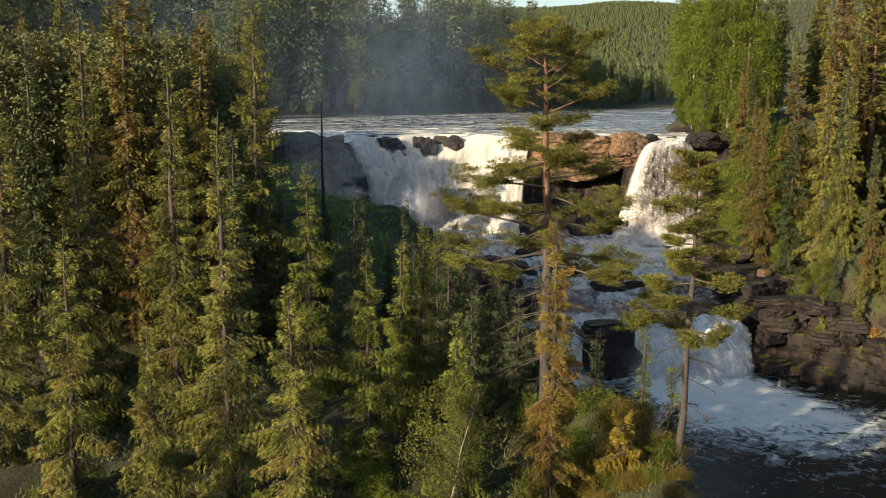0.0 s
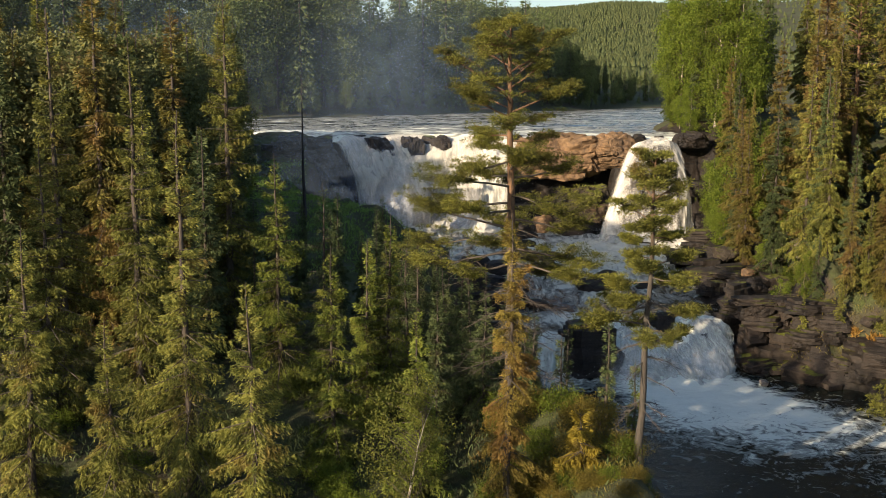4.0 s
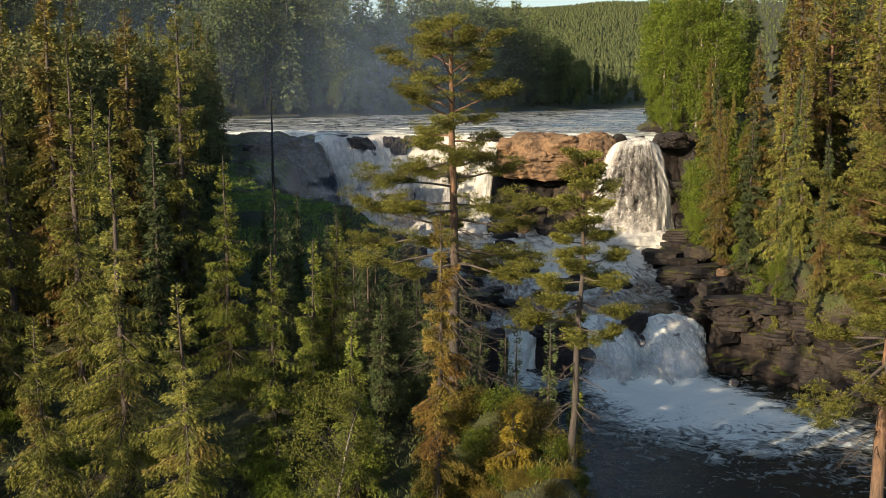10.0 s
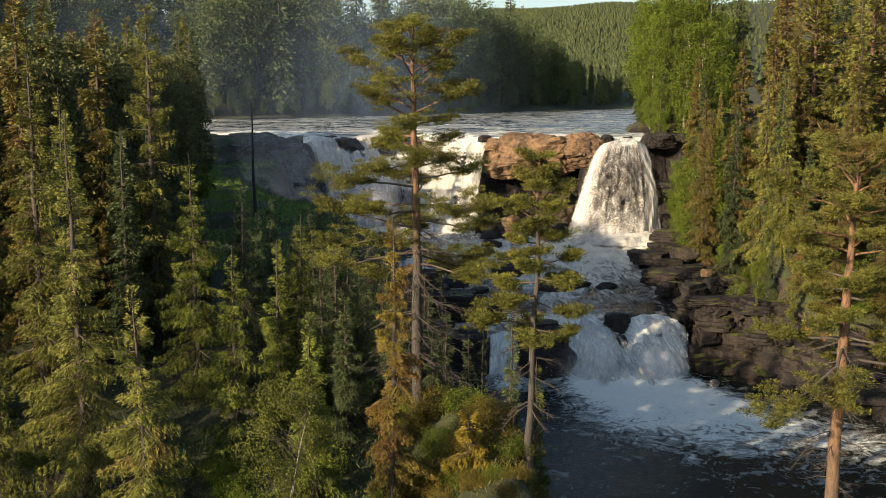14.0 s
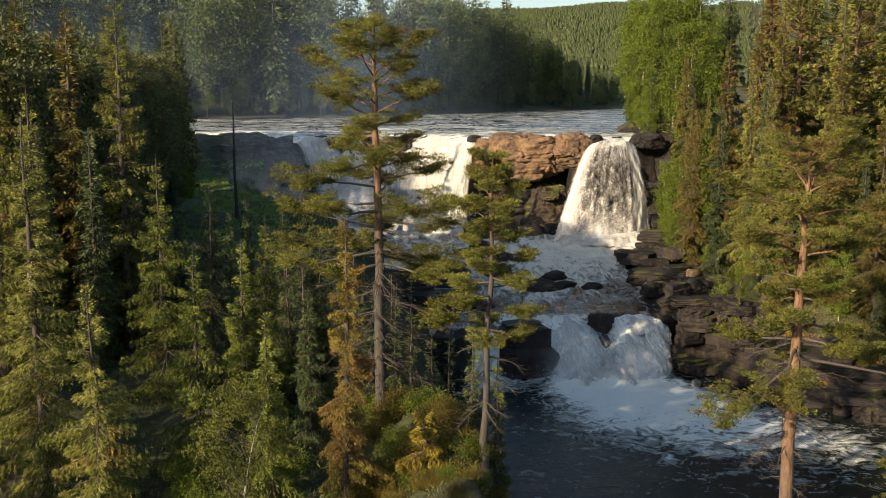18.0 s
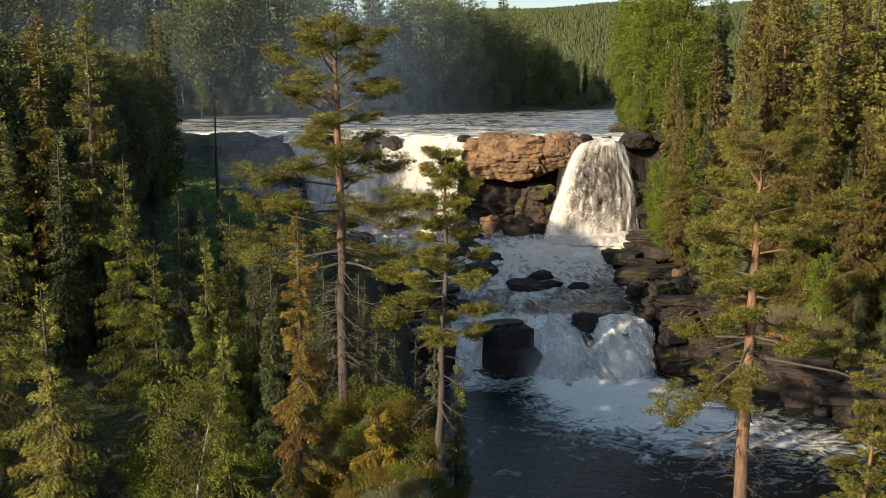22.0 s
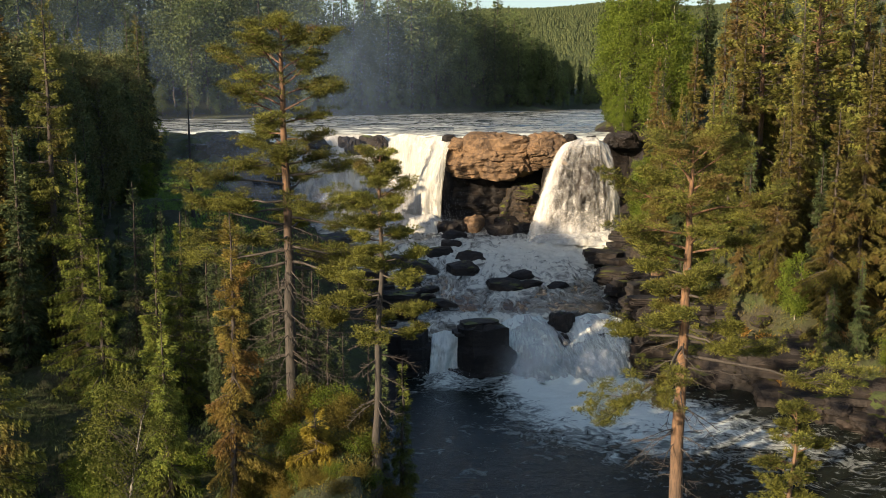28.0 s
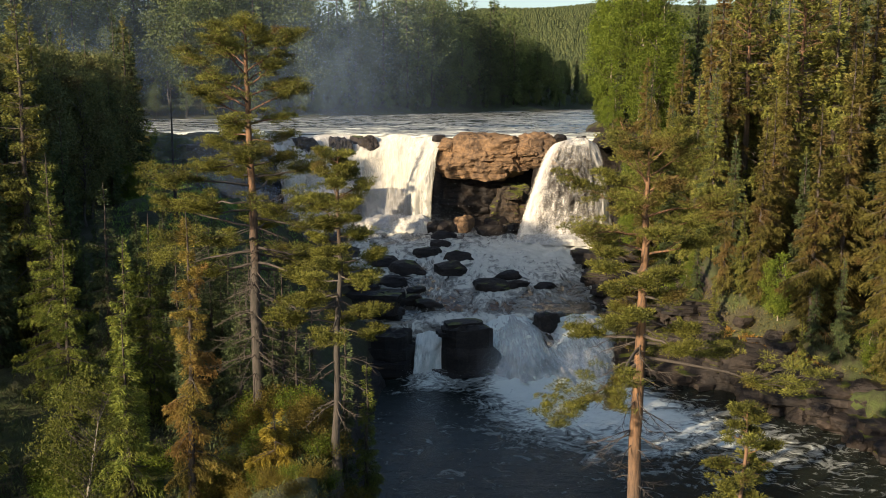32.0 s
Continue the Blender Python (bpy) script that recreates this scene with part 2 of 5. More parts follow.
def water_mat(name, deep, foam_scale=(1, 1, 1), stretch=1.0, ripple=1.0, grain=3.0, fine=8, shine=0.28, foam=((0.76, 0.79, 0.69), (0.94, 0.95, 0.85))):
    """Dark river water with foam where the mesh's foam attribute asks for it, broken up by swirling noise."""
    m, nt, b = nodes_of(name)
    p = world_pos(nt, foam_scale)
    at = nt.nodes.new("ShaderNodeAttribute")
    at.attribute_name = "foam"
    warp = add(nt, "ShaderNodeTexNoise", Scale=0.35, Detail=3.0)
    nt.links.new(p, warp.inputs["Vector"])
    off = nt.nodes.new("ShaderNodeVectorMath")
    off.operation = "MULTIPLY_ADD"
    nt.links.new(warp.outputs["Color"], off.inputs[0])
    off.inputs[1].default_value = (5.0 * stretch, 3.0 * stretch, 0)
    nt.links.new(p, off.inputs[2])
    n1 = noise_tex(nt, off.outputs[0], 0.8, fine, 0.70)
    n2 = noise_tex(nt, p, 2.2, 6, 0.7)
    s = nt.nodes.new("ShaderNodeMath")
    s.operation = "MULTIPLY_ADD"
    s.inputs[2].default_value = 0.0
    nt.links.new(at.outputs["Fac"], s.inputs[2])
    n3 = noise_tex(nt, off.outputs[0], grain, fine - 1, 0.66)
    nm = blend(nt, 0.5, n1, n3)
    boost = add(nt, "ShaderNodeMapRange", **{"From Min": 0.34, "From Max": 0.66})
    boost.clamp = False
    nt.links.new(nm, boost.inputs[0])
    nt.links.new(boost.outputs[0], s.inputs[0])
    s.inputs[1].default_value = 0.82
    mask = ramp(nt, s.outputs[0], [(0.58, (0, 0, 0)), (0.80, (0.32, 0.32, 0.32)), (1.12, (0.97, 0.97, 0.97))])
    foam_col = blend(nt, n2, *foam)
    col = blend(nt, mask, deep, foam_col)
    nt.links.new(col, b.inputs["Base Color"])
    rr = ramp(nt, mask, [(0.0, (0.12, 0.12, 0.12)), (0.5, (0.8, 0.8, 0.8))])
    nt.links.new(rr, b.inputs["Roughness"])
    b.inputs["IOR"].default_value = 1.33
    b.inputs["Specular IOR Level"].default_value = shine
    rip = noise_tex(nt, world_pos(nt, (1, 1.6, 1)), 1.4, 6, 0.62)
    h = nt.nodes.new("ShaderNodeMath")
    nt.links.new(rip, h.inputs[0])
    nt.links.new(mask, h.inputs[1])
    bump(nt, b, h.outputs[0], 0.55 * ripple, 0.22)
    return m


def fall_mat(name, veil, tint, white=(0.66, 0.64, 0.57), st_scale=(3.6, 0.2, 1), fine_scale=(13.0, 2.4, 1)):
    """Falling white water: streaks down the sheet, open gaps where the veil is thin."""
    m, nt, b = nodes_of(name)
    st = noise_tex(nt, coords(nt, "UV", st_scale), 1.5, 8, 0.7)
    fine = noise_tex(nt, coords(nt, "UV", fine_scale), 1.5, 8, 0.78)
    at = nt.nodes.new("ShaderNodeAttribute")
    at.attribute_name = "foam"
    col = blend(nt, ramp(nt, blend(nt, 0.5, fine, st), [(0.36, (0, 0, 0)), (0.62, (1, 1, 1))]), tint, white)
    nt.links.new(col, b.inputs["Base Color"])
    b.inputs["Roughness"].default_value = 0.75
    b.inputs["Specular IOR Level"].default_value = 0.2
    s = nt.nodes.new("ShaderNodeMath")
    nt.links.new(st, s.inputs[0])
    nt.links.new(fine, s.inputs[1])
    s2 = nt.nodes.new("ShaderNodeMath")
    nt.links.new(s.outputs[0], s2.inputs[0])
    nt.links.new(at.outputs["Fac"], s2.inputs[1])
    mr = add(nt, "ShaderNodeMapRange", **{"From Min": 0.56 + veil, "From Max": 1.14 + veil})
    nt.links.new(s2.outputs[0], mr.inputs[0])
    nt.links.new(mr.outputs[0], b.inputs["Alpha"])
    bump(nt, b, s.outputs[0], 0.22, 0.08)
    return m


GROUND = ground_mat()
WATER_POOL = water_mat("pool_water", (0.014, 0.018, 0.014), (0.8, 0.8, 1), grain=2.2, fine=6)
WATER_RAPID = water_mat("rapid_water", (0.050, 0.042, 0.030), (1.1, 0.34, 1), grain=1.5, ripple=0.5, fine=5, foam=((0.58, 0.56, 0.47), (0.86, 0.83, 0.71)))
WATER_UP = water_mat("upstream_water", (0.03, 0.035, 0.035), (0.13, 0.32, 1), 0.5, shine=0.4)
# whites offset the light: lowered for sunlit falls and splash, raised for shaded cascade
FALL = fall_mat("falling_water", -0.12, (0.34, 0.33, 0.28), (0.63, 0.61, 0.53))
CASCADE = fall_mat("tumbling_water", -0.2, (0.50, 0.54, 0.48), (0.92, 0.93, 0.84), (1.6, 0.22, 1), (6.0, 0.9, 1))
SPLASH = fall_mat("boiling_water", -0.05, (0.36, 0.35, 0.31), (0.62, 0.60, 0.54), (1.2, 0.5, 1), (4.0, 1.6, 1))
VEIL = fall_mat("thin_falling_water", 0.24, (0.40, 0.35, 0.29), (0.68, 0.66, 0.60), (3.0, 0.35, 1), (12.0, 4.0, 1))
STRANDS = fall_mat("water_strands", 0.30, (0.56, 0.54, 0.5), (0.70, 0.68, 0.63), (3.0, 0.5, 1), (11.0, 4.5, 1))


# ---- mesh helpers ----
def mesh_of(name, verts, faces, mat, smooth=False):
    """A mesh from arrays of points and of triangles or quads."""
    me = bpy.data.meshes.new(name)
    verts, faces = np.asarray(verts, np.float32), np.asarray(faces, np.int32)
    k = faces.shape[1]
    me.vertices.add(len(verts))
    me.vertices.foreach_set("co", verts.ravel())
    me.loops.add(faces.size)
    me.loops.foreach_set("vertex_index", faces.ravel())
    me.polygons.add(len(faces))
    me.polygons.foreach_set("loop_start", np.arange(0, faces.size, k, dtype=np.int32))
    me.polygons.foreach_set("loop_total", np.full(len(faces), k, np.int32))
    if smooth:
        me.polygons.foreach_set("use_smooth", np.ones(len(faces), bool))
    me.update(calc_edges=True)
    me.materials.append(mat)
    return me


def thing(name, label, category, at=(0, 0, 0), turn=0.0, group="", kind=""):
    ob = new(name)
    ob.empty_display_size = 0.3
    ob.matrix_basis = pose(*at, 0, 0, turn)
    return tagged(ob, label, category, group, kind)


def part(name, me, parent, label=""):
    ob = new(name, me)
    ob.parent = parent
    return tagged(ob, label)


def add_float(me, name, values):
    me.attributes.new(name, "FLOAT", "POINT").data.foreach_set("value", np.asarray(values, np.float32))


def fbm(p, scale=1.0, octaves=4):
    return np.array([noise.fractal(Vector(q) * scale, 1.0, 2.0, octaves) for q in p])


def unit(v):
    return v / np.maximum(np.linalg.norm(v, axis=1, keepdims=True), 1e-6)


def blades(c, d, length, width, rng):
    """Small folded four-cornered leaves at c that point along d."""
    n = len(c)
    d = unit(d)
    side = unit(np.cross(d, unit(rng.normal(size=(n, 3)))))
    l, w = np.broadcast_to(length, n)[:, None], np.broadcast_to(width, n)[:, None]
    up = np.cross(side, d)
    v = np.stack([c, c + d * l * 0.45 + side * w * 0.5 + up * w * 0.15, c + d * l, c + d * l * 0.45 - side * w * 0.5 + up * w * 0.15], 1)
    return v.reshape(-1, 3), np.arange(4 * n).reshape(-1, 4)


def tube(points, radii, sides=6):
    """Corners and quads of a tapered tube along points."""
    p = np.asarray(points, float)
    t = unit(np.gradient(p, axis=0))
    ref = np.array([0.0, 0.0, 1.0]) if abs(t[0, 2]) < 0.8 else np.array([1.0, 0.0, 0.0])
    a = unit(np.cross(t, ref))
    b = np.cross(t, a)
    ang = np.linspace(0, 2 * np.pi, sides, endpoint=False)
    v = p[:, None] + (a[:, None] * np.cos(ang)[None, :, None] + b[:, None] * np.sin(ang)[None, :, None]) * np.asarray(radii)[:, None, None]
    i, j = np.meshgrid(np.arange(len(p) - 1), np.arange(sides), indexing="ij")
    j2 = (j + 1) % sides
    q = np.stack([i * sides + j, i * sides + j2, (i + 1) * sides + j2, (i + 1) * sides + j], -1).reshape(-1, 4)
    return v.reshape(-1, 3), q


def join(pieces):
    vs, fs, k = [], [], 0
    for v, f in pieces:
        vs.append(v), fs.append(f + k)
        k += len(v)
    return np.concatenate(vs), np.concatenate(fs)


# ---- the lie of the land ----
POOL, UPPER = 3.2, 20.8


def smooth01(v):
    v = np.clip(v, 0, 1)
    return v * v * (3 - 2 * v)


def left_shore(y):
    return np.interp(y, [0, 28, 36, 44, 60, 72, 80, 87, 95, 105, 116, 126, 134, 140, 146, 180, 230], [11, 11, 10.3, 8, 7, 7, 7.5, 7.0, 0.5, -5.0, -11.0, -13.0, -14.0, -14, -38, -46, -80])


def right_shore(y):
    return np.interp(y, [0, 40, 56, 62, 70, 75, 80, 86, 95, 100, 110, 118, 127, 135, 142, 150, 200, 300], [70, 62, 44, 40, 37, 34, 28.5, 27, 27.5, 26.5, 26.5, 31.5, 33, 33, 31.5, 33, 62, 120])


def river_level(y):
    return np.interp(y, [80, 87.5, 100, 118, 126], [POOL, 6.6, 7.1, 8.5, 8.7])


def lip(x):
    """How far up the valley the edge of the falls lies."""
    return np.interp(x, [-14, -9, -2, 3, 8, 11, 12, 24.5, 26.5, 34], [138, 141, 141, 139, 134.5, 131.4, 133, 133, 128.6, 128.6])


def far_shore(x):
    return np.interp(x, [-120, -22, 45, 160], [150, 211, 290, 400])


def land(x, y):
    """Height of the ground, riverbed included."""
    x, y = np.asarray(x, float), np.asarray(y, float)
    upper = y > lip(x)
    w = np.where(upper, UPPER, river_level(y))
    bed = w - np.where(upper, 0.9, 1.3)
    bed = np.where(y > lip(x) - 0.6, np.where(upper, bed, w + 3), bed)
    dl = left_shore(y) - x
    pl = np.interp(y, [0, 30, 40, 60, 80, 105, 124, 132, 136, 141, 400], [11.8, 11.8, 12.2, 13.6, 16.5, 16.2, 16.9, 17.6, 20.0, 20.5, 24])
    pl = pl + 2.4 * np.exp(-((x - 7.5) / 3.4) ** 2) * (y < 42)
    sl = np.interp(y, [0, 36, 44, 60, 80, 110, 124, 130, 141, 145], [4.0, 4.0, 1.6, 1.2, 0.95, 0.9, 1.4, 4.0, 4.0, 0.3])
    w0 = np.where(y > 141, UPPER, river_level(y))
    zl = np.where(dl > 0, w0 + np.minimum(sl * dl, pl - w0) + 0.05 * np.maximum(dl - 12, 0), -9)
    dr = x - right_shore(y)
    pr = np.interp(y, [0, 60, 70, 79, 93, 110, 125, 142, 400], [6, 6.2, 7.6, 10.0, 13.8, 17.5, 22, 22.5, 25])
    sr = np.interp(y, [0, 60, 70, 79, 86, 95, 105, 118, 130, 145], [0.4, 0.4, 0.6, 1.1, 1.5, 1.6, 2.2, 2.5, 1.2, 0.5])
    w1 = np.where(y > 130, UPPER, river_level(y))
    flat = np.interp(y, [80, 86, 95, 105, 112, 118, 122], [0.5, 4, 8, 9, 7, 2, 0])
    rise = 0.12 * np.minimum(dr, flat) + sr * np.maximum(dr - flat, 0)
    zr = np.where(dr > 0, w1 + np.minimum(rise, pr - w1) + 0.12 * np.maximum(dr - 10, 0), -9)
    dn = np.where(x > 10, 44, 40) - y
    zn = POOL - 1.3 + np.minimum(1.0 * np.maximum(dn, 0), 9.0)
    df = y - far_shore(x)
    zf = np.where(df > 0, UPPER + 0.2 * np.minimum(df, 30) + 0.03 * np.maximum(df - 30, 0), -9)
    ridge = 131 + 0.06 * (x - 100) + 6 * np.sin(x * 0.011) + 3 * np.sin(x * 0.031)
    zh = np.where(y > 500, 35 + (ridge - 35) * smooth01((y - 520) / 1030.0), -9)
    # unseen hillside added to throw shade over the far woods
    side = 0.6 * np.clip(-70 - x, 0, 75) * smooth01((y - 112) / 30.0) * smooth01((330 - y) / 60.0)
    z = np.maximum.reduce([bed, zl, zr, zn, np.maximum(zf, np.where(df > 0, zh, -9))])
    return z + side


def land_at(x, y):
    return float(land(np.array([x]), np.array([y]))[0])


def graded(lo, hi, step, out_lo, out_hi, growth=1.22):
    v = list(np.arange(lo, hi + step, step))
    s = step
    while v[-1] < out_hi:
        s *= growth
        v.append(v[-1] + s)
    s = step
    while v[0] > out_lo:
        s *= growth
        v.insert(0, v[0] - s)
    return np.array(v)


def grid_faces(nx, ny):
    i, j = np.meshgrid(np.arange(nx - 1), np.arange(ny - 1), indexing="ij")
    return np.stack([i * ny + j, (i + 1) * ny + j, (i + 1) * ny + j + 1, i * ny + j + 1], -1).reshape(-1, 4)


gx, gy = graded(-30, 55, 0.6, -2500, 2500), graded(24, 146, 0.6, -400, 4000)
GX, GY = np.meshgrid(gx, gy, indexing="ij")
GZ = land(GX, GY)
pts = np.stack([GX.ravel(), GY.ravel(), GZ.ravel()], 1)
near = (abs(pts[:, 0]) < 70) & (pts[:, 1] > 0) & (pts[:, 1] < 160)
wob = np.zeros(len(pts))
wob[near] = fbm(pts[near] * np.array([1, 1, 0.6]), 0.35, 4)
pts[:, 2] += wob * 0.55
# beds of rock step down to the water
shore = np.minimum(abs(pts[:, 0] - right_shore(pts[:, 1])), abs(left_shore(pts[:, 1]) - pts[:, 0]))
step_in = near & (pts[:, 1] > 44) & (pts[:, 1] < 141) & (shore < 9)
tall = 1.5 + 0.7 * np.sin(pts[:, 1] * 0.31) * np.sin(pts[:, 0] * 0.23 + 1.0)
bed_h = pts[:, 2] + wob * 1.1
stepped = (np.floor(bed_h / tall) + smooth01((bed_h / tall % 1.0) * 2.2 - 1.0)) * tall
pts[:, 2] = np.where(step_in, 0.35 * pts[:, 2] + 0.65 * stepped, pts[:, 2])
pts[:, 0] += np.roll(wob, 7) * 0.35
ground_me = mesh_of("ground", pts, grid_faces(len(gx), len(gy)), GROUND, True)
ground_me.materials.append(ROCK_DARK)
gc = pts[grid_faces(len(gx), len(gy))].mean(axis=1)
bare = (gc[:, 1] > 40) & (gc[:, 1] < 141) & (gc[:, 0] > left_shore(gc[:, 1]) - 1.5) & (gc[:, 0] < right_shore(gc[:, 1]) + np.interp(gc[:, 1], [78, 84], [2.5, 7.0]))
ground_me.polygons.foreach_set("material_index", bare.astype(np.int32))
ground = tagged(new("ground", ground_me),
                "mossy forest floor with bare rock on the steep banks", "ground", kind="structure")


# ---- water ----
def sheet(name, xs, ys, level, foam, mat, label, rough=0.12, inside=None):
    X, Y = np.meshgrid(xs, ys, indexing="ij")
    Z = level(X, Y)
    p = np.stack([X.ravel(), Y.ravel(), Z.ravel()], 1)
    f = np.clip(foam(X, Y), -1, 2).ravel()
    p[:, 2] += (fbm(p * np.array([1, 0.8, 0]), 0.5, 4) * 0.6 + fbm(p * np.array([1, 0.8, 0]), 1.6, 4) * 0.55) * rough * (0.4 + np.clip(f, 0, 1) * 1.6)
    q = grid_faces(len(xs), len(ys))
    if inside is not None:
        ok = inside(X, Y).ravel()
        q = q[ok[q].any(axis=1)]
    me = mesh_of(name, p, q, mat, True)
    add_float(me, "foam", f)
    return tagged(new(name, me), label, "water", kind="structure")


def pool_foam(x, y):
    run = 79.5 - y
    plume = np.exp(-((x - 20.5 - run * 0.34) / (5.4 + run * 0.30)) ** 4) * smooth01((run + 2) / 2) * smooth01((19.5 - run) / 11.0)
    side = np.exp(-((x - 11.0) / 2.6) ** 2) * smooth01((5.5 - run) / 4.5)
    lace = np.exp(-((x - 27 - 0.2 * run) / 13.0) ** 2) * np.exp(-((y - 63) / 5.5) ** 2)
    return 0.02 + (0.68 + 0.26 * smooth01((9 - run) / 6.0)) * plume + 0.5 * side + 0.2 * lace


sheet("water_pool", np.arange(-2, 75, 0.35), np.arange(22, 83.5, 0.35), lambda x, y: POOL + 0.75 * np.exp(-((x - 20.5) / 5.0) ** 2 - ((y - 79.6) / 1.8) ** 2) + 0.3 * np.exp(-((x - 10.8) / 1.6) ** 2 - ((y - 80.2) / 1.2) ** 2), pool_foam, WATER_POOL,
      "dark pool with a drifting plume of foam", 0.10)


def rapid_level(x, y):
    z = river_level(y)
    step = np.interp(x, [7, 9, 12, 16, 19, 26], [83.2, 83.6, 84.0, 86.2, 87.6, 88.0])
    z = np.where(y < 92, POOL - 0.6 + (np.minimum(z + 9, 6.75) - POOL + 0.6) * smooth01((y - step + 2.2) / 2.4), z)
    return z


def rapid_foam(x, y):
    base = 0.27 + 0.24 * np.exp(-((x - 26) / 5.0) ** 2 - ((y - 117) / 4.0) ** 2) + 0.3 * np.exp(-((y - 113) / 9.0) ** 2) + 0.2 * np.exp(-((x - 17 - 0.15 * (y - 95)) / 6.0) ** 2)
    lower = 0.2 * np.exp(-((y - 86) / 2.0) ** 2)
    flat = -0.22 * np.exp(-((y - 90.5) / 3.0) ** 2)
    foot = 0.45 * np.exp(-((x - 5) / 8.0) ** 2 - ((y - 128.5) / 3.5) ** 2) + 0.35 * np.exp(-((x + 5) / 5.0) ** 2 - ((y - 130) / 3.0) ** 2)
    return base + lower + flat + foot


sheet("water_rapids", np.arange(-12, 36, 0.3), np.arange(77, 132, 0.3), rapid_level, rapid_foam, WATER_RAPID,
      "foaming brown rapids running between boulders", 0.3)


def upstream():
    xs = graded(-15, 34, 0.6, -160, 170, 1.3)
    front = np.where((xs > -14.2) & (xs < 33), lip(xs) - 0.25, np.where(xs < 0, 143.0, 141.0))
    s = graded(0, 30, 0.6, 0, 330, 1.08)
    s = s[s >= 0]
    X = np.repeat(xs[:, None], len(s), 1)
    Y = front[:, None] + s[None]
    Z = UPPER - 0.5 * np.exp(-s / 1.5)[None] + 0 * X
    Z[:, 0] -= 0.8
    p = np.stack([X.ravel(), Y.ravel(), Z.ravel()], 1)
    p[:, 2] += fbm(p * np.array([0.4, 1.3, 0]), 0.9, 4) * 0.2 * np.tile(1 - np.exp(-s / 2.0), len(xs))
    q = grid_faces(len(xs), len(s))
    ok = ((Y < far_shore(X) + 6) & (X > left_shore(Y) - 3) & (X < right_shore(Y) + 3)).ravel()
    me = mesh_of("water_upstream", p, q[ok[q].all(axis=1)], WATER_UP, True)
    add_float(me, "foam", (0.27 + 0.24 * np.exp(-s / 8.0)[None] + 0 * X).ravel())
    return tagged(new("water_upstream", me), "fast upstream river with low white ripples", "water", kind="structure")


upstream()


def waterfall(name, u, top, foot, out, mat, label, rows=46, bulge=0.0, thick=0.4, rim=0.1, spread=0.5, lobes=0.0):
    """A sheet of falling water from the curve top(u) to the curve foot(u); it leaves the edge level and drops."""
    a, b = np.array([top(k) for k in u], float), np.array([foot(k) for k in u], float)
    v = np.linspace(0, 1, rows)
    p = a[:, None] * (1 - v)[None, :, None] + b[:, None] * v[None, :, None]
    s = (v ** spread)[None, :]
    for k in (0, 1):
        p[:, :, k] = a[:, k, None] + (b[:, k] - a[:, k])[:, None] * (s * 0.75 + v[None] * 0.25)
    p = p + np.array(out)[None, None] * (np.sin(np.pi * v) * bulge)[None, :, None]
    flat = p.reshape(-1, 3)
    q = fbm(flat * np.array([1.6, 1.6, 0.25]), 0.8, 4) * thick + fbm(flat, 1.7, 3) * thick * 0.35
    q += lobes * fbm(flat * np.array([1.0, 1.0, 0.05]), 0.42, 2) * np.tile(smooth01(v * 4), len(u))
    flat = flat + np.array(out) * q[:, None]
    me = mesh_of(name, flat, grid_faces(len(u), rows), mat, True)
    along = np.concatenate([[0], np.cumsum(np.linalg.norm(np.diff(a, axis=0), axis=1))])
    height = np.linalg.norm(a - b, axis=1).mean()
    uv = np.stack([np.repeat(along, rows), np.tile(v * height, len(u))], 1)
    lay = me.uv_layers.new(name="flow")
    idx = np.empty(len(me.loops), np.int32)
    me.loops.foreach_get("vertex_index", idx)
    lay.data.foreach_set("uv", uv[idx].astype(np.float32).ravel())
    edge = np.minimum(np.arange(len(u)), np.arange(len(u))[::-1]) / len(u)
    add_float(me, "foam", (np.repeat(np.clip(edge * 14, 0, 1), rows) - 1) * 0.5 + np.repeat(rim * np.exp(-((edge - 0.08) / 0.1) ** 2) - rim * 0.35, rows) + np.tile(v ** 3 * 0.3 + 0.3 * np.exp(-v * 9), len(u)))
    return tagged(new(name, me), label, "waterfall", kind="structure")


def curve(xs, ys, zs):
    t = np.linspace(0, 1, len(xs))
    return lambda k: (np.interp(k, t, xs), np.interp(k, t, ys), np.interp(k, t, zs))


MAIN_TOP = curve([-1.6, 0.8, 3, 5.5, 8, 10.2, 11.4], [140.6, 140.4, 139, 137, 134.5, 132, 130.8], [20.0, 20.6, 20.0, 20.75, 20.2, 20.7, 20.0])
MAIN_FOOT = curve([-1.5, 1.2, 3.4, 5.6, 7.4, 9.0, 9.9], [134.8, 134.0, 133, 131.5, 130, 128.6, 127.8], [8.4] * 7)
SHADE_TOP = curve([-13.6, -12.4, -10.8, -9.0, -7.2, -5.2, -3.2, -1.2], [138.5, 139.4, 140.2, 140.6, 140.8, 140.8, 140.8, 140.6], [19.5, 20.3, 20.45, 20.45, 20.35, 20.45, 20.35, 20.4])
SHADE_FOOT = curve([-9.6, -7.2, -5.8, -4.4, -3.2, -2.0, -0.8, 0.4], [133, 132, 131.6, 131.6, 131.8, 132.2, 133.0, 134.2], [9.6, 8.5, 8.4, 8.4, 8.4, 8.4, 8.4, 8.4])
waterfall("waterfall_shaded", np.linspace(0, 1, 120), SHADE_TOP, SHADE_FOOT, (0.3, -0.95, 0), FALL, "misty white waterfall in the shade of the forest", bulge=0.7, thick=0.2, rim=0.0, lobes=1.6)
waterfall("water_strands", np.linspace(0, 1, 110), SHADE_TOP, SHADE_FOOT, (0.2, -0.98, 0), STRANDS, "loose strands of water in front of the shaded fall", bulge=1.3, thick=0.45)
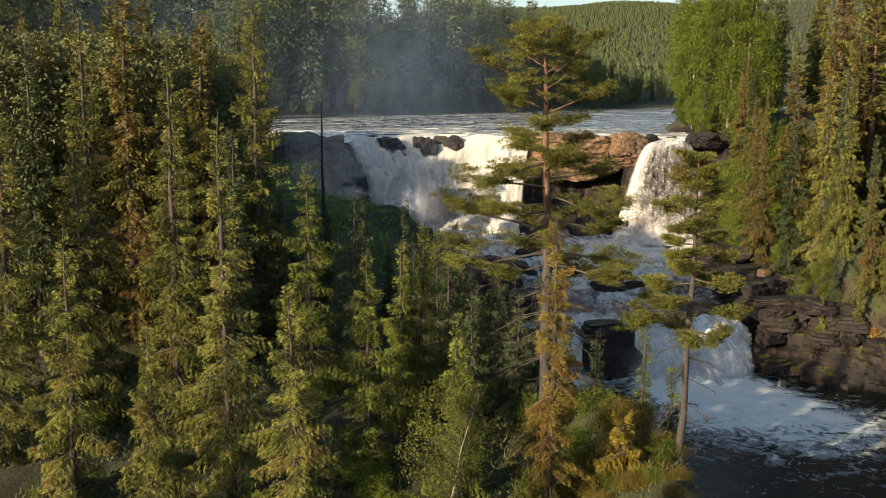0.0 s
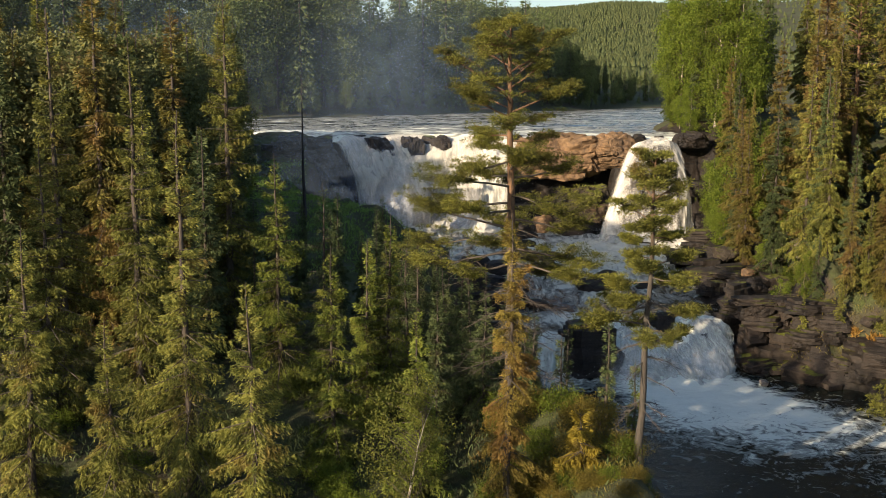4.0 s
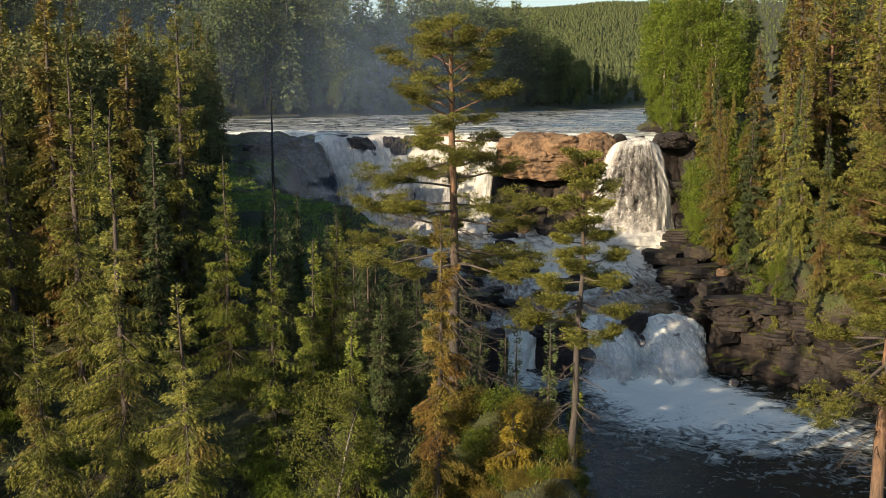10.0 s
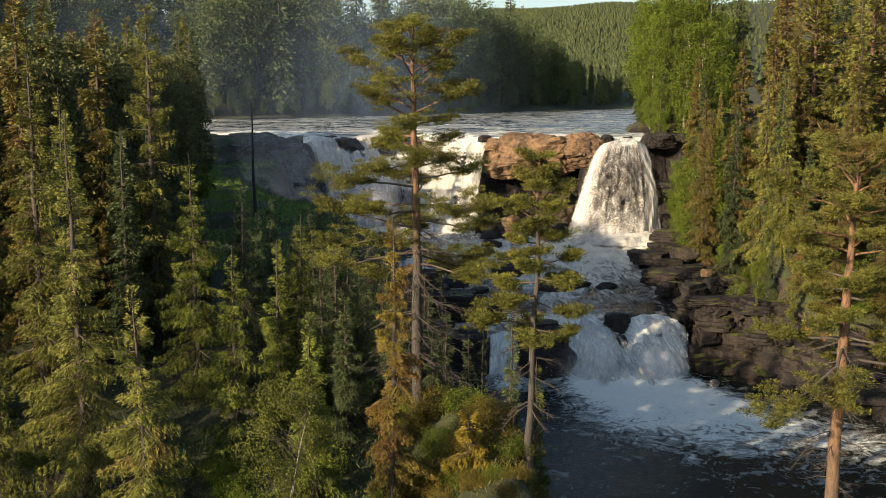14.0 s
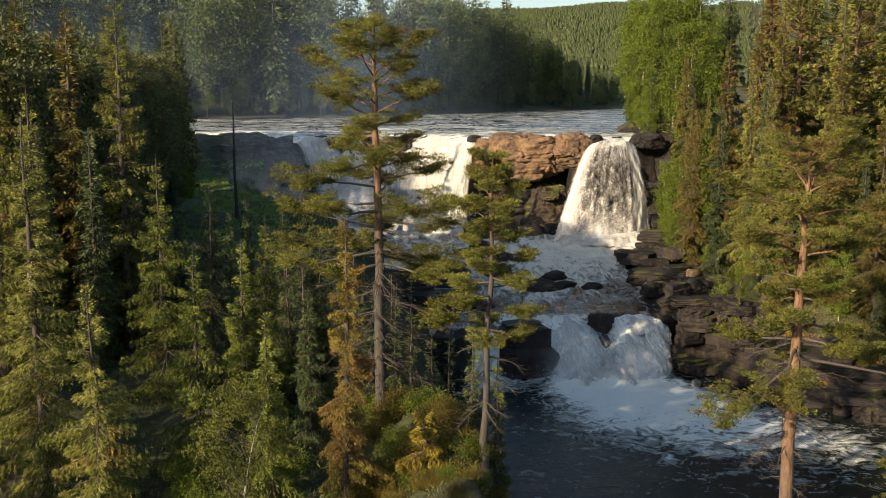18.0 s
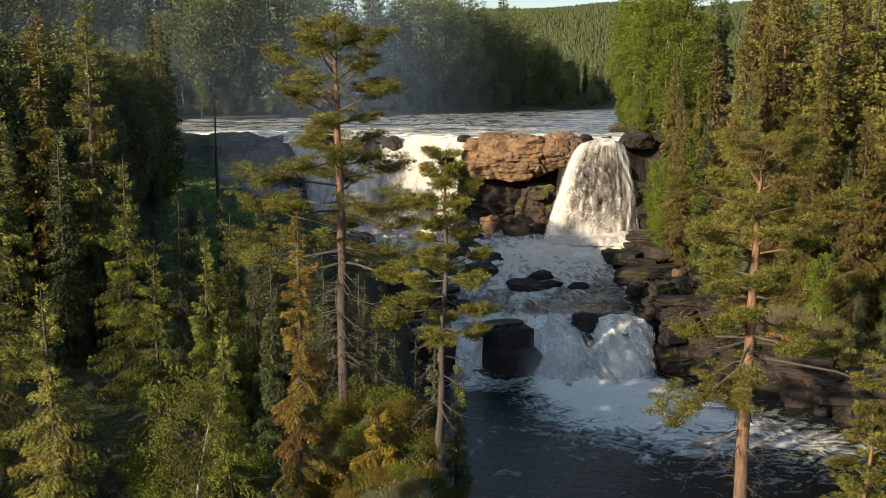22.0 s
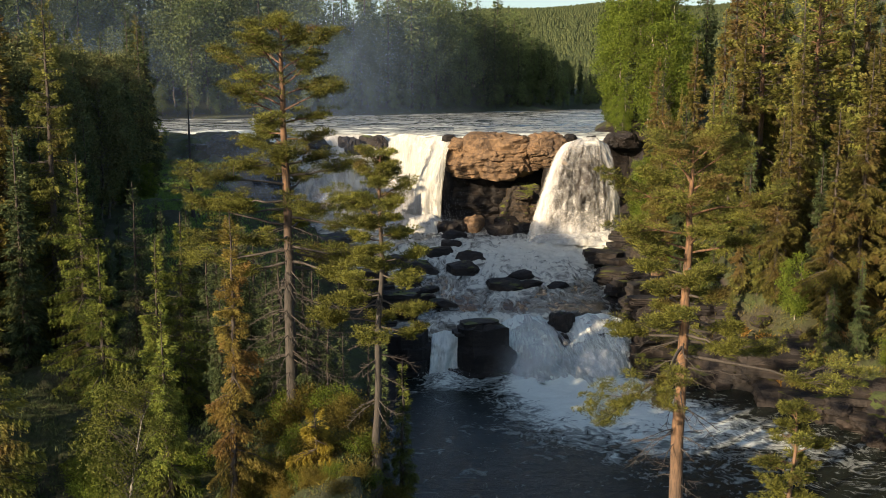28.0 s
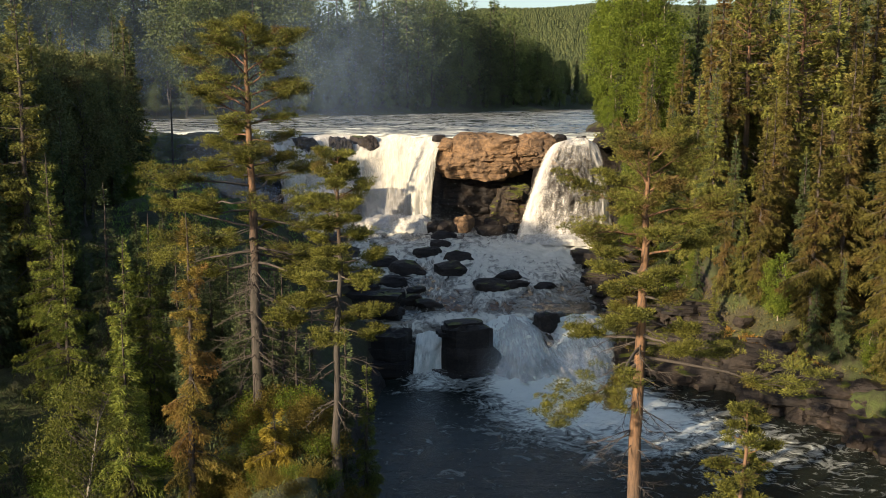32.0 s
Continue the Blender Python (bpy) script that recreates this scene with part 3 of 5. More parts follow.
waterfall("waterfall_main", np.linspace(0, 1, 120), MAIN_TOP, MAIN_FOOT, (-0.35, -0.9, 0), FALL, "sunlit creamy white waterfall", bulge=0.9, thick=0.2, lobes=1.8)
waterfall("water_strands", np.linspace(0, 1, 120), MAIN_TOP, MAIN_FOOT, (-0.35, -0.9, 0), STRANDS, "loose strands of water in front of the fall", bulge=1.6, thick=0.5)
VEIL_TOP = curve([27.2, 27.9, 28.8, 29.6, 30.4], [127.0, 126.6, 126.4, 126.6, 127.2], [20.3, 20.7, 20.75, 20.7, 20.2])
VEIL_FOOT = curve([20.4, 22.8, 26.2, 29.6, 32.4], [121.0, 119.5, 118.6, 119, 121.0], [8.6] * 5)
waterfall("waterfall_veil", np.linspace(0, 1, 130), VEIL_TOP, VEIL_FOOT, (0, -1, 0), VEIL, "sunlit fan of falling water over a dark rock dome", bulge=0.8, thick=0.14, rim=0.6, spread=0.29)
waterfall("water_strands", np.linspace(0, 1, 120), VEIL_TOP, VEIL_FOOT, (0, -1, 0), STRANDS, "loose strands of water in front of the fan", bulge=1.2, thick=0.25, rim=0.4, spread=0.29)
# the lower step of the river, in three chutes between black rocks
waterfall("cascade_main", np.linspace(0, 1, 150), curve([15.4, 16.6, 17.8, 18.9, 19.9, 20.8, 21.9, 23.2, 25.0, 26.8], [85.4, 86.8, 87.6, 88.0, 87.4, 86.6, 87.4, 87.8, 87.6, 87.0], [6.4, 6.8, 6.75, 6.7, 6.2, 5.2, 6.4, 6.8, 6.8, 6.5]),
          curve([15.2, 16.6, 18.0, 19.2, 20.2, 21.0, 22.0, 23.2, 25.0, 26.6], [80.0, 78.8, 77.8, 77.2, 77.2, 77.8, 78.6, 79.4, 80.4, 82.0], [3.3] * 10), (0, -0.9, 0.4), CASCADE, "white cascade tumbling into the pool", rows=40, bulge=0.3, thick=0.4, rim=0.0, lobes=1.2)
waterfall("water_strands", np.linspace(0, 1, 120), curve([15.8, 18.0, 19.6, 20.8, 23.4, 26.4], [85.4, 87.4, 87.0, 86.4, 87.4, 86.8], [6.5, 6.8, 6.3, 5.6, 6.8, 6.6]),
          curve([15.0, 18.4, 21.2, 22.6, 24.6, 26.6], [79.6, 77.6, 76.8, 77.4, 78.8, 81.6], [3.3] * 6), (0, -0.9, 0.4), STRANDS, "torn white water over the cascade", rows=36, bulge=0.9, thick=0.5, rim=0.0, lobes=1.0)
waterfall("cascade_small", np.linspace(0, 1, 44), curve([9.4, 10.4, 11.9], [83.2, 83.4, 83.2], [6.0, 6.3, 6.1]),
          curve([9.2, 10.5, 12.0], [80.6, 80.3, 80.6], [3.15] * 3), (0, -1, 0.1), CASCADE, "narrow cascade between two black rocks", rows=26, bulge=0.35, thick=0.45)


# water thrown up where the falls land
waterfall("splash", np.linspace(0, 1, 60), curve([0.5, 3.5, 6.5, 8.8, 10.6], [132.2, 130.8, 129.0, 127.6, 127.4], [9.6, 10.4, 10.6, 10.8, 9.4]),
          curve([-1.0, 2.5, 6.0, 9.5, 13.0], [129.4, 127.4, 125.6, 124.4, 125.4], [8.3] * 5), (0, -0.8, 0.5), SPLASH, "boiling white water where the fall lands", rows=24, bulge=0.5, thick=0.4, rim=0.0)
waterfall("splash", np.linspace(0, 1, 60), curve([21.4, 24.0, 27.0, 30.0, 31.8], [120.6, 119.2, 118.4, 118.8, 120.2], [9.3, 9.5, 9.5, 9.9, 9.4]),
          curve([20.4, 23.5, 27.0, 30.6, 33.4], [118.6, 117.0, 116.2, 116.2, 118.0], [8.5] * 5), (0, -0.8, 0.5), SPLASH, "boiling white water where the fan lands", rows=22, bulge=0.3, thick=0.35, rim=0.0)


def spray(name, at, size, count, seed):
    rng = np.random.default_rng(seed)
    c = np.array(at) + rng.normal(size=(count, 3)) * np.array(size)
    c[:, 2] = at[2] + abs(c[:, 2] - at[2])
    v, f = blades(c, rng.normal(size=(count, 3)), rng.uniform(0.03, 0.10, count), 0.04, rng)
    return tagged(new(name, mesh_of(name, v, f, SPRAY)), "fine white spray at the foot of the falls", "spray", kind="stuff")


SPRAY, snt, sb = nodes_of("spray_drops")
sb.inputs["Base Color"].default_value, sb.inputs["Roughness"].default_value, sb.inputs["Alpha"].default_value = (0.8, 0.8, 0.8, 1), 0.6, 1.0
spray("spray", (3.5, 129.5, 8.5), (4.5, 2.0, 2.6), 9000, 1)
spray("spray", (9.4, 127.2, 8.4), (1.6, 0.8, 0.9), 5000, 6)
spray("spray", (-4.5, 130.5, 8.5), (3.6, 2.0, 2.2), 6000, 2)
spray("spray", (26.5, 118.2, 8.4), (3.4, 0.9, 0.9), 5000, 3)
spray("spray", (19.0, 79.6, 3.2), (2.0, 1.0, 0.6), 5000, 4)
spray("spray", (10.6, 80.0, 3.2), (1.2, 0.6, 0.4), 1500, 5)



def mist_haze_mat(strength=0.26, tint=(0.85, 0.87, 0.9), thin=0.15):
    """Thin drifting spray, and painted haze when tinted blue: scatters light, fades out from each wisp's middle."""
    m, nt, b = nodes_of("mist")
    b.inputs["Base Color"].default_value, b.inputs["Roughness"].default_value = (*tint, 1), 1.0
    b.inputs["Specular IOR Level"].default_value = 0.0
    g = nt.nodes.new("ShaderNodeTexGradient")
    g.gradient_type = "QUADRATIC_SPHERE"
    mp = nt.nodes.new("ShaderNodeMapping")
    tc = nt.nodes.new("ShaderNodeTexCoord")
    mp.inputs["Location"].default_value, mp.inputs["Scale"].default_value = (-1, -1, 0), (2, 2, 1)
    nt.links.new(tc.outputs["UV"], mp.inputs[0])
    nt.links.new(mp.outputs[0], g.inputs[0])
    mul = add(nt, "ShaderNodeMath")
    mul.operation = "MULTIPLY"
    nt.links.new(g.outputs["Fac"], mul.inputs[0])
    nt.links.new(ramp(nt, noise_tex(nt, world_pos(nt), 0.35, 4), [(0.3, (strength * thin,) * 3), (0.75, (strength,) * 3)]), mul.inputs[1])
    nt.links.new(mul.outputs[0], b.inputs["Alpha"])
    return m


# white spray mist, then a blue see-through tint that paints haze
MIST, PAINTED_HAZE = mist_haze_mat(0.46), mist_haze_mat(0.11, (0.35, 0.5, 0.8), 0.5)


def mist(at, spread, size, count, seed, mat=None):
    """Wisps of spray hanging over the foot of a fall; with mat given, sheets of painted haze."""
    rng = np.random.default_rng(seed)
    v, uv = [], []
    for _ in range(count):
        c = np.array(at) + rng.uniform(-1, 1, 3) * np.array(spread)
        a = rng.uniform(-0.5, 0.5)
        side, up = np.array([math.cos(a), math.sin(a), 0]), np.array([0, rng.uniform(-0.3, 0.3), 1.0])
        w, h = size * rng.uniform(0.7, 1.4), size * rng.uniform(0.6, 1.1)
        v += [c - side * w - up * h, c + side * w - up * h, c + side * w + up * h, c - side * w + up * h]
        uv += [(0, 0), (1, 0), (1, 1), (0, 1)]
    me = mesh_of("mist", np.array(v), np.arange(4 * count).reshape(-1, 4), mat or MIST)
    me.uv_layers.new(name="wisp").data.foreach_set("uv", np.array(uv, np.float32).ravel())
    tagged(new("mist", me), "thin sheets: spray mist at the falls, painted haze over the woods", "mist", kind="stuff")


mist((9.0, 125.6, 9.2), (1.0, 0.3, 0.3), 3.6, 1, 7)
mist((4.5, 126.2, 9.8), (3.5, 1.0, 0.6), 5.2, 4, 1)
# blue sheets painting haze that lifts the dark slope and wood
mist((-12.0, 116.0, 15.0), (2.0, 1.0, 1.0), 20.0, 1, 9, PAINTED_HAZE)
mist((-38.0, 140.0, 30.0), (2.0, 1.0, 1.0), 34.0, 1, 8, PAINTED_HAZE)
mist((-4.0, 128.6, 11.5), (3.0, 1.0, 1.0), 6.5, 3, 2)
mist((26.5, 117.0, 9.2), (2.0, 0.4, 0.2), 3.2, 2, 3)
# wisps added to brighten and soften the cascade
mist((20.0, 78.4, 4.2), (3.6, 0.5, 0.5), 3.4, 5, 5)
# blue sheet painting haze before the far woods
mist((-10.0, 172.0, 30.0), (4.0, 1.0, 1.0), 36.0, 1, 4, PAINTED_HAZE)


# ---- rocks ----
def boulder_mesh(name, mat, seed, size, detail=3, blocky=0.5):
    """A broken boulder: a ball pushed towards a block, cut by planes, with a weathered skin."""
    bm = bmesh.new()
    bmesh.ops.create_icosphere(bm, subdivisions=detail, radius=1.0)
    rng = random.Random(seed)
    cuts = [(Vector((rng.gauss(0, 1), rng.gauss(0, 1), rng.gauss(0, 0.7))).normalized(), rng.uniform(0.55, 0.85)) for _ in range(9)]
    for v in bm.verts:
        c = v.co.normalized()
        m = max(abs(c.x), abs(c.y), abs(c.z))
        c = c.lerp(c / m * 0.8, blocky)
        for n, d in cuts:
            over = c.dot(n) - d
            if over > 0:
                c = c - n * over * 0.9
        q = c * 1.7 + Vector((seed * 3.1, 0, 0))
        c = c * (1 + 0.13 * noise.fractal(q, 1.0, 2.0, 4) + 0.05 * noise.fractal(q * 4.0, 0.8, 2.0, 3))
        gap = noise.voronoi(q * 1.4)[0]
        c = c * (1 - 0.06 * max(0.0, 1 - (gap[1] - gap[0]) * 6))
        bed = (c.z * 4.5 + noise.noise(q * 0.7) * 0.9) % 1.0
        c = Vector((c.x * (1 + 0.03 * bed * blocky), c.y * (1 + 0.03 * bed * blocky), c.z + 0.015 * math.sin(c.z * 14 + noise.noise(q) * 3)))
        v.co = Vector((c.x * size[0], c.y * size[1], c.z * size[2] * 1.0))
    me = bpy.data.meshes.new(name)
    bm.to_mesh(me)
    bm.free()
    me.materials.append(mat)
    return me


def boulder(name, mat, seed, at, size, turn=0.0, label="", group="", detail=3, blocky=0.5):
    ob = new(name, boulder_mesh(name, mat, seed, size, detail, blocky))
    ob.matrix_basis = pose(*at, 0, 0, turn)
    return tagged(ob, label or "dark wet boulder in the rapids", "rock", group)


def slab_mesh(name, mat, seed, size):
    """A layered block: thin beds of uneven width, split and worn at the edges."""
    rng = np.random.default_rng(seed)
    n, k = 18, int(rng.integers(2, 5))
    ang = np.linspace(0, 2 * np.pi, n, endpoint=False)
    outline = 1 / np.maximum(abs(np.cos(ang + rng.uniform(-0.3, 0.3))), abs(np.sin(ang))) ** 0.8 * rng.uniform(0.8, 1.05, n)
    rings = []
    for j in range(k):
        w = rng.uniform(0.78, 1.1) * (1 - 0.06 * j)
        shift = rng.normal(size=2) * 0.12
        edge = outline * w * rng.uniform(0.94, 1.04, n)
        cuts = np.sort(rng.uniform(0, 1, 2)) * 0.2 + np.array([j, j + 0.8])
        for z in cuts / k:
            rings.append(np.c_[np.cos(ang) * edge + shift[0], np.sin(ang) * edge + shift[1], np.full(n, z * 2 - 1) + rng.normal(size=n) * 0.03])
    top = rings[-1] * np.array([0.6, 0.6, 1]) + np.c_[np.zeros((n, 2)), rng.normal(size=n) * 0.05 + 0.05]
    rings.append(top)
    v = np.concatenate(rings + [[top.mean(axis=0)]])
    m = len(rings)
    f = [[i * n + j, i * n + (j + 1) % n, (i + 1) * n + (j + 1) % n, (i + 1) * n + j] for i in range(m - 1) for j in range(n)]
    f += [[(m - 1) * n + j, (m - 1) * n + (j + 1) % n, m * n, m * n] for j in range(n)]
    v = v * np.array(size) 
    bm = bmesh.new()
    vs = [bm.verts.new(q) for q in v]
    for q in f:
        bm.faces.new([vs[t] for t in dict.fromkeys(q)])
    me = bpy.data.meshes.new(name)
    bm.to_mesh(me)
    bm.free()
    me.materials.append(mat)
    return me


def slab(name, mat, seed, at, size, turn, label, group="", tilt=0.0):
    ob = new(name, slab_mesh(name, mat, seed, size))
    ob.matrix_basis = pose(*at, tilt, tilt * 0.6, turn)
    return tagged(ob, label, "rock", group)


def outcrop(label, blocks, group=""):
    """A rock mass: one thing whose broken blocks are parts; a block is name, material, seed, place, size, turn, squareness."""
    x, y, z = blocks[0][3]
    ob = thing("outcrop", label, "rock", (x, y, z), 0, group)
    for name, mat, seed, at, size, turn, sq in blocks:
        q = part(name, boulder_mesh(name, mat, seed, size, 5 if max(size) > 3.5 else 4 if max(size) > 1.5 else 3, sq), ob)
        q.matrix_basis = pose(at[0] - x, at[1] - y, at[2] - z, 0, 0, turn)
    return ob


outcrop("broad sunlit brown outcrop between two waterfalls, hollow underneath", [
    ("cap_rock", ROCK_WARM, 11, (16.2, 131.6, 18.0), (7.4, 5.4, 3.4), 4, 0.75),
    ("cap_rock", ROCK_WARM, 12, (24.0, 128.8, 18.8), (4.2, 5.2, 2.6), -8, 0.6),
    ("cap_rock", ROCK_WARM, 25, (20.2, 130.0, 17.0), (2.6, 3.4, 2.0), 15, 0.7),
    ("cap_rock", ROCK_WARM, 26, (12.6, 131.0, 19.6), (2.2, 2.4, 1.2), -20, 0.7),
    # wet dark rock whose colour also carries the overhang's shade
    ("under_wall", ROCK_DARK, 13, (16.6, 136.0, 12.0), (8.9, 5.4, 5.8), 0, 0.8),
    ("mossy_block", ROCK_MOSS, 14, (21.6, 129.6, 11.0), (4.6, 4.2, 4.4), 10, 0.9),
    ("mossy_block", ROCK_MOSS, 27, (20.6, 126.6, 13.4), (1.7, 1.3, 0.7), 25, 0.8),
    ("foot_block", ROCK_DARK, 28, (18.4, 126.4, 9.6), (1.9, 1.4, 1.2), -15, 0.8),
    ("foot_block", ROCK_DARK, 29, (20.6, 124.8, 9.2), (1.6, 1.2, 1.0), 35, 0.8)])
boulder("rock_dome", ROCK_DARK, 15, (27.6, 128.6, 13.0), (4.8, 5.8, 7.2), 0, "dark wet rock dome behind thin falling water", detail=4, blocky=0.4)
boulder("boulder", ROCK_WARM, 16, (14.2, 126.5, 9.6), (1.6, 1.4, 1.5), 20, "lone reddish boulder at the foot of the rock wall")
for k, (x, y, z, s) in enumerate([(10.9, 131.2, 20.4, 0.9), (-0.4, 139.6, 19.7, 1.3), (-10.2, 139.8, 19.8, 1.2)]):
    boulder("boulder", ROCK_DARK, 90 + k, (x, y, z), (s * 1.3, s, s * 0.6), k * 40, "wet rock at the edge of the falls", "rocks at the edge of the falls")
boulder("boulder", ROCK_DARK, 19, (10.6, 125.2, 9.3), (1.3, 1.1, 1.1), 10)
boulder("boulder", ROCK_DARK, 17, (11.5, 125.6, 9.2), (1.9, 1.5, 1.2), 50)
boulder("boulder", ROCK_DARK, 18, (17.5, 124.5, 9.0), (2.6, 1.4, 1.1), 0, "low brown rock at the foot of the outcrop")
for k, (x, y, z, a) in enumerate([(31.9, 127.6, 20.3, 1.5), (33.6, 126.6, 20.4, 1.7), (26.6, 128.0, 20.5, 0.9), (32.9, 123.6, 14.6, 1.6), (33.4, 122.0, 10.6, 1.5)]):
    boulder("boulder", ROCK_DARK, 110 + k, (x, y, z), (a * 1.2, a, a * 0.8), k * 50, "dark broken rock beside the fan-shaped waterfall", "rocks beside the fan", 4, 0.7)
for k, (x, w, h) in enumerate([(-7.2, 2.0, 2.2), (-2.8, 1.7, 2.9), (1.4, 1.3, 1.3)]):
    outcrop("dark rock splitting the water at the edge of the falls", [
        ("lip_block", ROCK_DARK, 60 + k, (x, 138.3, 20.6 - h), (w, 1.8, h), k * 20, 0.8),
        ("lip_block", ROCK_DARK, 64 + k, (x - w * 0.6, 138.8, 20.2 - h * 0.6), (w * 0.7, 1.5, h * 0.7), 30 - k * 25, 0.8),
        ("lip_block", ROCK_DARK, 68 + k, (x + w * 0.6, 138.0, 19.5 - h * 0.7), (w * 0.6, 1.5, h * 0.8), -20 + k * 15, 0.8)], "rocks at the edge of the falls")
outcrop("shaded grey rock shoulder beside the falls", [
    ("shoulder", ROCK_LIFTED, 21, (-20.0, 137.6, 16.2), (7.6, 4.2, 4.5), 4, 0.6),
    ("wall_block", ROCK_LIFTED, 22, (-14.8, 136.2, 14.6), (3.0, 3.8, 5.7), -10, 0.6),
    ("wall_block", ROCK_LIFTED, 34, (-26.0, 137.0, 15.8), (4.2, 4.0, 4.6), 20, 0.7),
    ("wall_block", ROCK_LIFTED, 35, (-12.0, 133.6, 11.0), (2.0, 2.4, 3.2), -5, 0.6),
    ("ledge_block", ROCK_LIFTED, 37, (-17.4, 132.4, 14.4), (3.4, 2.2, 2.0), 5, 0.7),
    ("ledge_block", ROCK_LIFTED, 39, (-22.6, 133.0, 14.6), (3.0, 2.2, 1.8), -15, 0.7),
    ("ledge_block", ROCK_LIFTED, 38, (-9.8, 129.6, 9.2), (2.2, 1.8, 1.4), 25, 0.6)])
rf = random.Random(12)
for k in range(12):
    a = rf.uniform(0.8, 1.7)
    boulder("boulder", ROCK_LIFTED, 180 + k, (rf.uniform(-25, -12.5), rf.uniform(132.4, 134.2), rf.uniform(16.4, 19.8)), (a * 1.4, a, a * 0.8), rf.uniform(-40, 40), "jutting block of the shaded rock shoulder", "blocks of the rock shoulder", 4, 0.8)
boulder("outcrop", ROCK_DARK, 23, (35.6, 126.0, 14.0), (2.4, 4.0, 5.6), 0, "dark rock wall beside the fan-shaped waterfall", detail=4)
boulder("outcrop", ROCK_MOSS, 24, (31.6, 105.0, 9.4), (1.8, 1.6, 0.9), 0, "mossy ledge over the rapids", detail=4)
for k, (x, y, z, a) in enumerate([(-5.6, 111.0, 8.6, 1.9), (-3.4, 115.5, 8.8, 2.1), (-7.5, 120.5, 9.2, 2.3), (-1.5, 119.5, 8.6, 1.7), (-9.4, 126.5, 9.8, 2.2), (0.4, 112.0, 8.2, 1.5), (-2.0, 107.5, 7.8, 1.7)]):
    boulder("boulder", ROCK_LIFTED, 130 + k, (x, y, z), (a * 1.3, a, a * 0.75), k * 35, "shaded grey boulder below the falls", "boulders below the falls", 4, 0.55)
# the black block that splits the lower cascade
slab("outcrop", ROCK_DARK, 31, (13.8, 81.0, 4.6), (2.8, 1.9, 2.7), 6, "black flat-topped rock splitting the lower cascade")
slab("outcrop", ROCK_DARK, 36, (13.0, 81.6, 7.0), (1.9, 1.2, 0.5), 20, "black slab lying on the block in the cascade")
slab("outcrop", ROCK_DARK, 32, (7.4, 81.4, 4.4), (2.3, 2.2, 2.2), -14, "black layered rock beside the lower cascade")
boulder("outcrop", ROCK_DARK, 33, (20.9, 86.0, 6.1), (1.5, 1.3, 1.3), 0, "dark rock in the lip of the lower cascade", detail=4)
boulder("boulder", ROCK_DARK, 101, (20.6, 83.4, 4.8), (0.8, 0.9, 1.5), 10, "black rock breaking the lower cascade")
boulder("boulder", ROCK_DARK, 95, (24.2, 84.2, 5.2), (0.9, 0.8, 0.8), 20, "black rock breaking the lower cascade")
boulder("boulder", ROCK_DARK, 96, (17.2, 84.0, 5.2), (0.7, 0.7, 0.7), 60, "black rock breaking the lower cascade")
rs = random.Random(5)
# stones in the rapids: place across the river, along it, and size
STONES = [(16.4, 98.2, 1.9), (18.9, 98.6, 1.3), (18.3, 102.4, 1.5), (12.4, 104.5, 2.0), (13.2, 110.5, 1.6), (9.8, 112.8, 1.5), (8.0, 105.0, 2.1), (11.2, 116.8, 1.2),
          (8.3, 92.6, 1.8), (10.2, 91.0, 1.3), (9.0, 96.5, 1.0), (22.0, 98.5, 1.0), (6.6, 100.0, 1.5), (5.2, 108.0, 1.8), (11.4, 122.2, 1.6), (26.4, 119.0, 1.1)]
for k, (x, y, s) in enumerate(STONES):
    boulder("boulder", ROCK_DARK, 40 + k, (x, y, float(river_level(y)) + 0.05), (s * 1.25, s * 0.85, s * 0.6), rs.uniform(-20, 20), group="boulders in the rapids", blocky=0.35)


def slab_pile(x0, y0, x1, y1, n, size, mat, label, seed, layers=3):
    """Flat broken slabs stepping up a bank."""
    rr = random.Random(seed)
    for k in range(n):
        u = (k + rr.uniform(-0.3, 0.3)) / max(n - 1, 1)
        for j in range(layers):
            x, y = x0 + (x1 - x0) * u + rr.uniform(-0.8, 0.8) + j * 1.1, y0 + (y1 - y0) * u + rr.uniform(-0.6, 0.6) + j * 0.5
            s = size * rr.uniform(0.45, 1.5)
            z = max(land_at(x, y), POOL if y < 80 else float(river_level(y))) + rr.uniform(-0.15, 0.25) * s
            if rr.random() < 0.6:
                slab("slab", mat, seed * 50 + k * 7 + j, (x, y, z), (s * 1.4, s * 1.0, s * rr.uniform(0.35, 0.65)), rr.uniform(-40, 40), label, "slabs on the bank", rr.uniform(-9, 9))
            else:
                boulder("boulder", mat, seed * 50 + k * 7 + j, (x, y, z), (s * 1.2, s, s * rr.uniform(0.5, 0.8)), rr.uniform(-40, 40), label.replace("slab", "boulder"), "slabs on the bank", blocky=0.75)


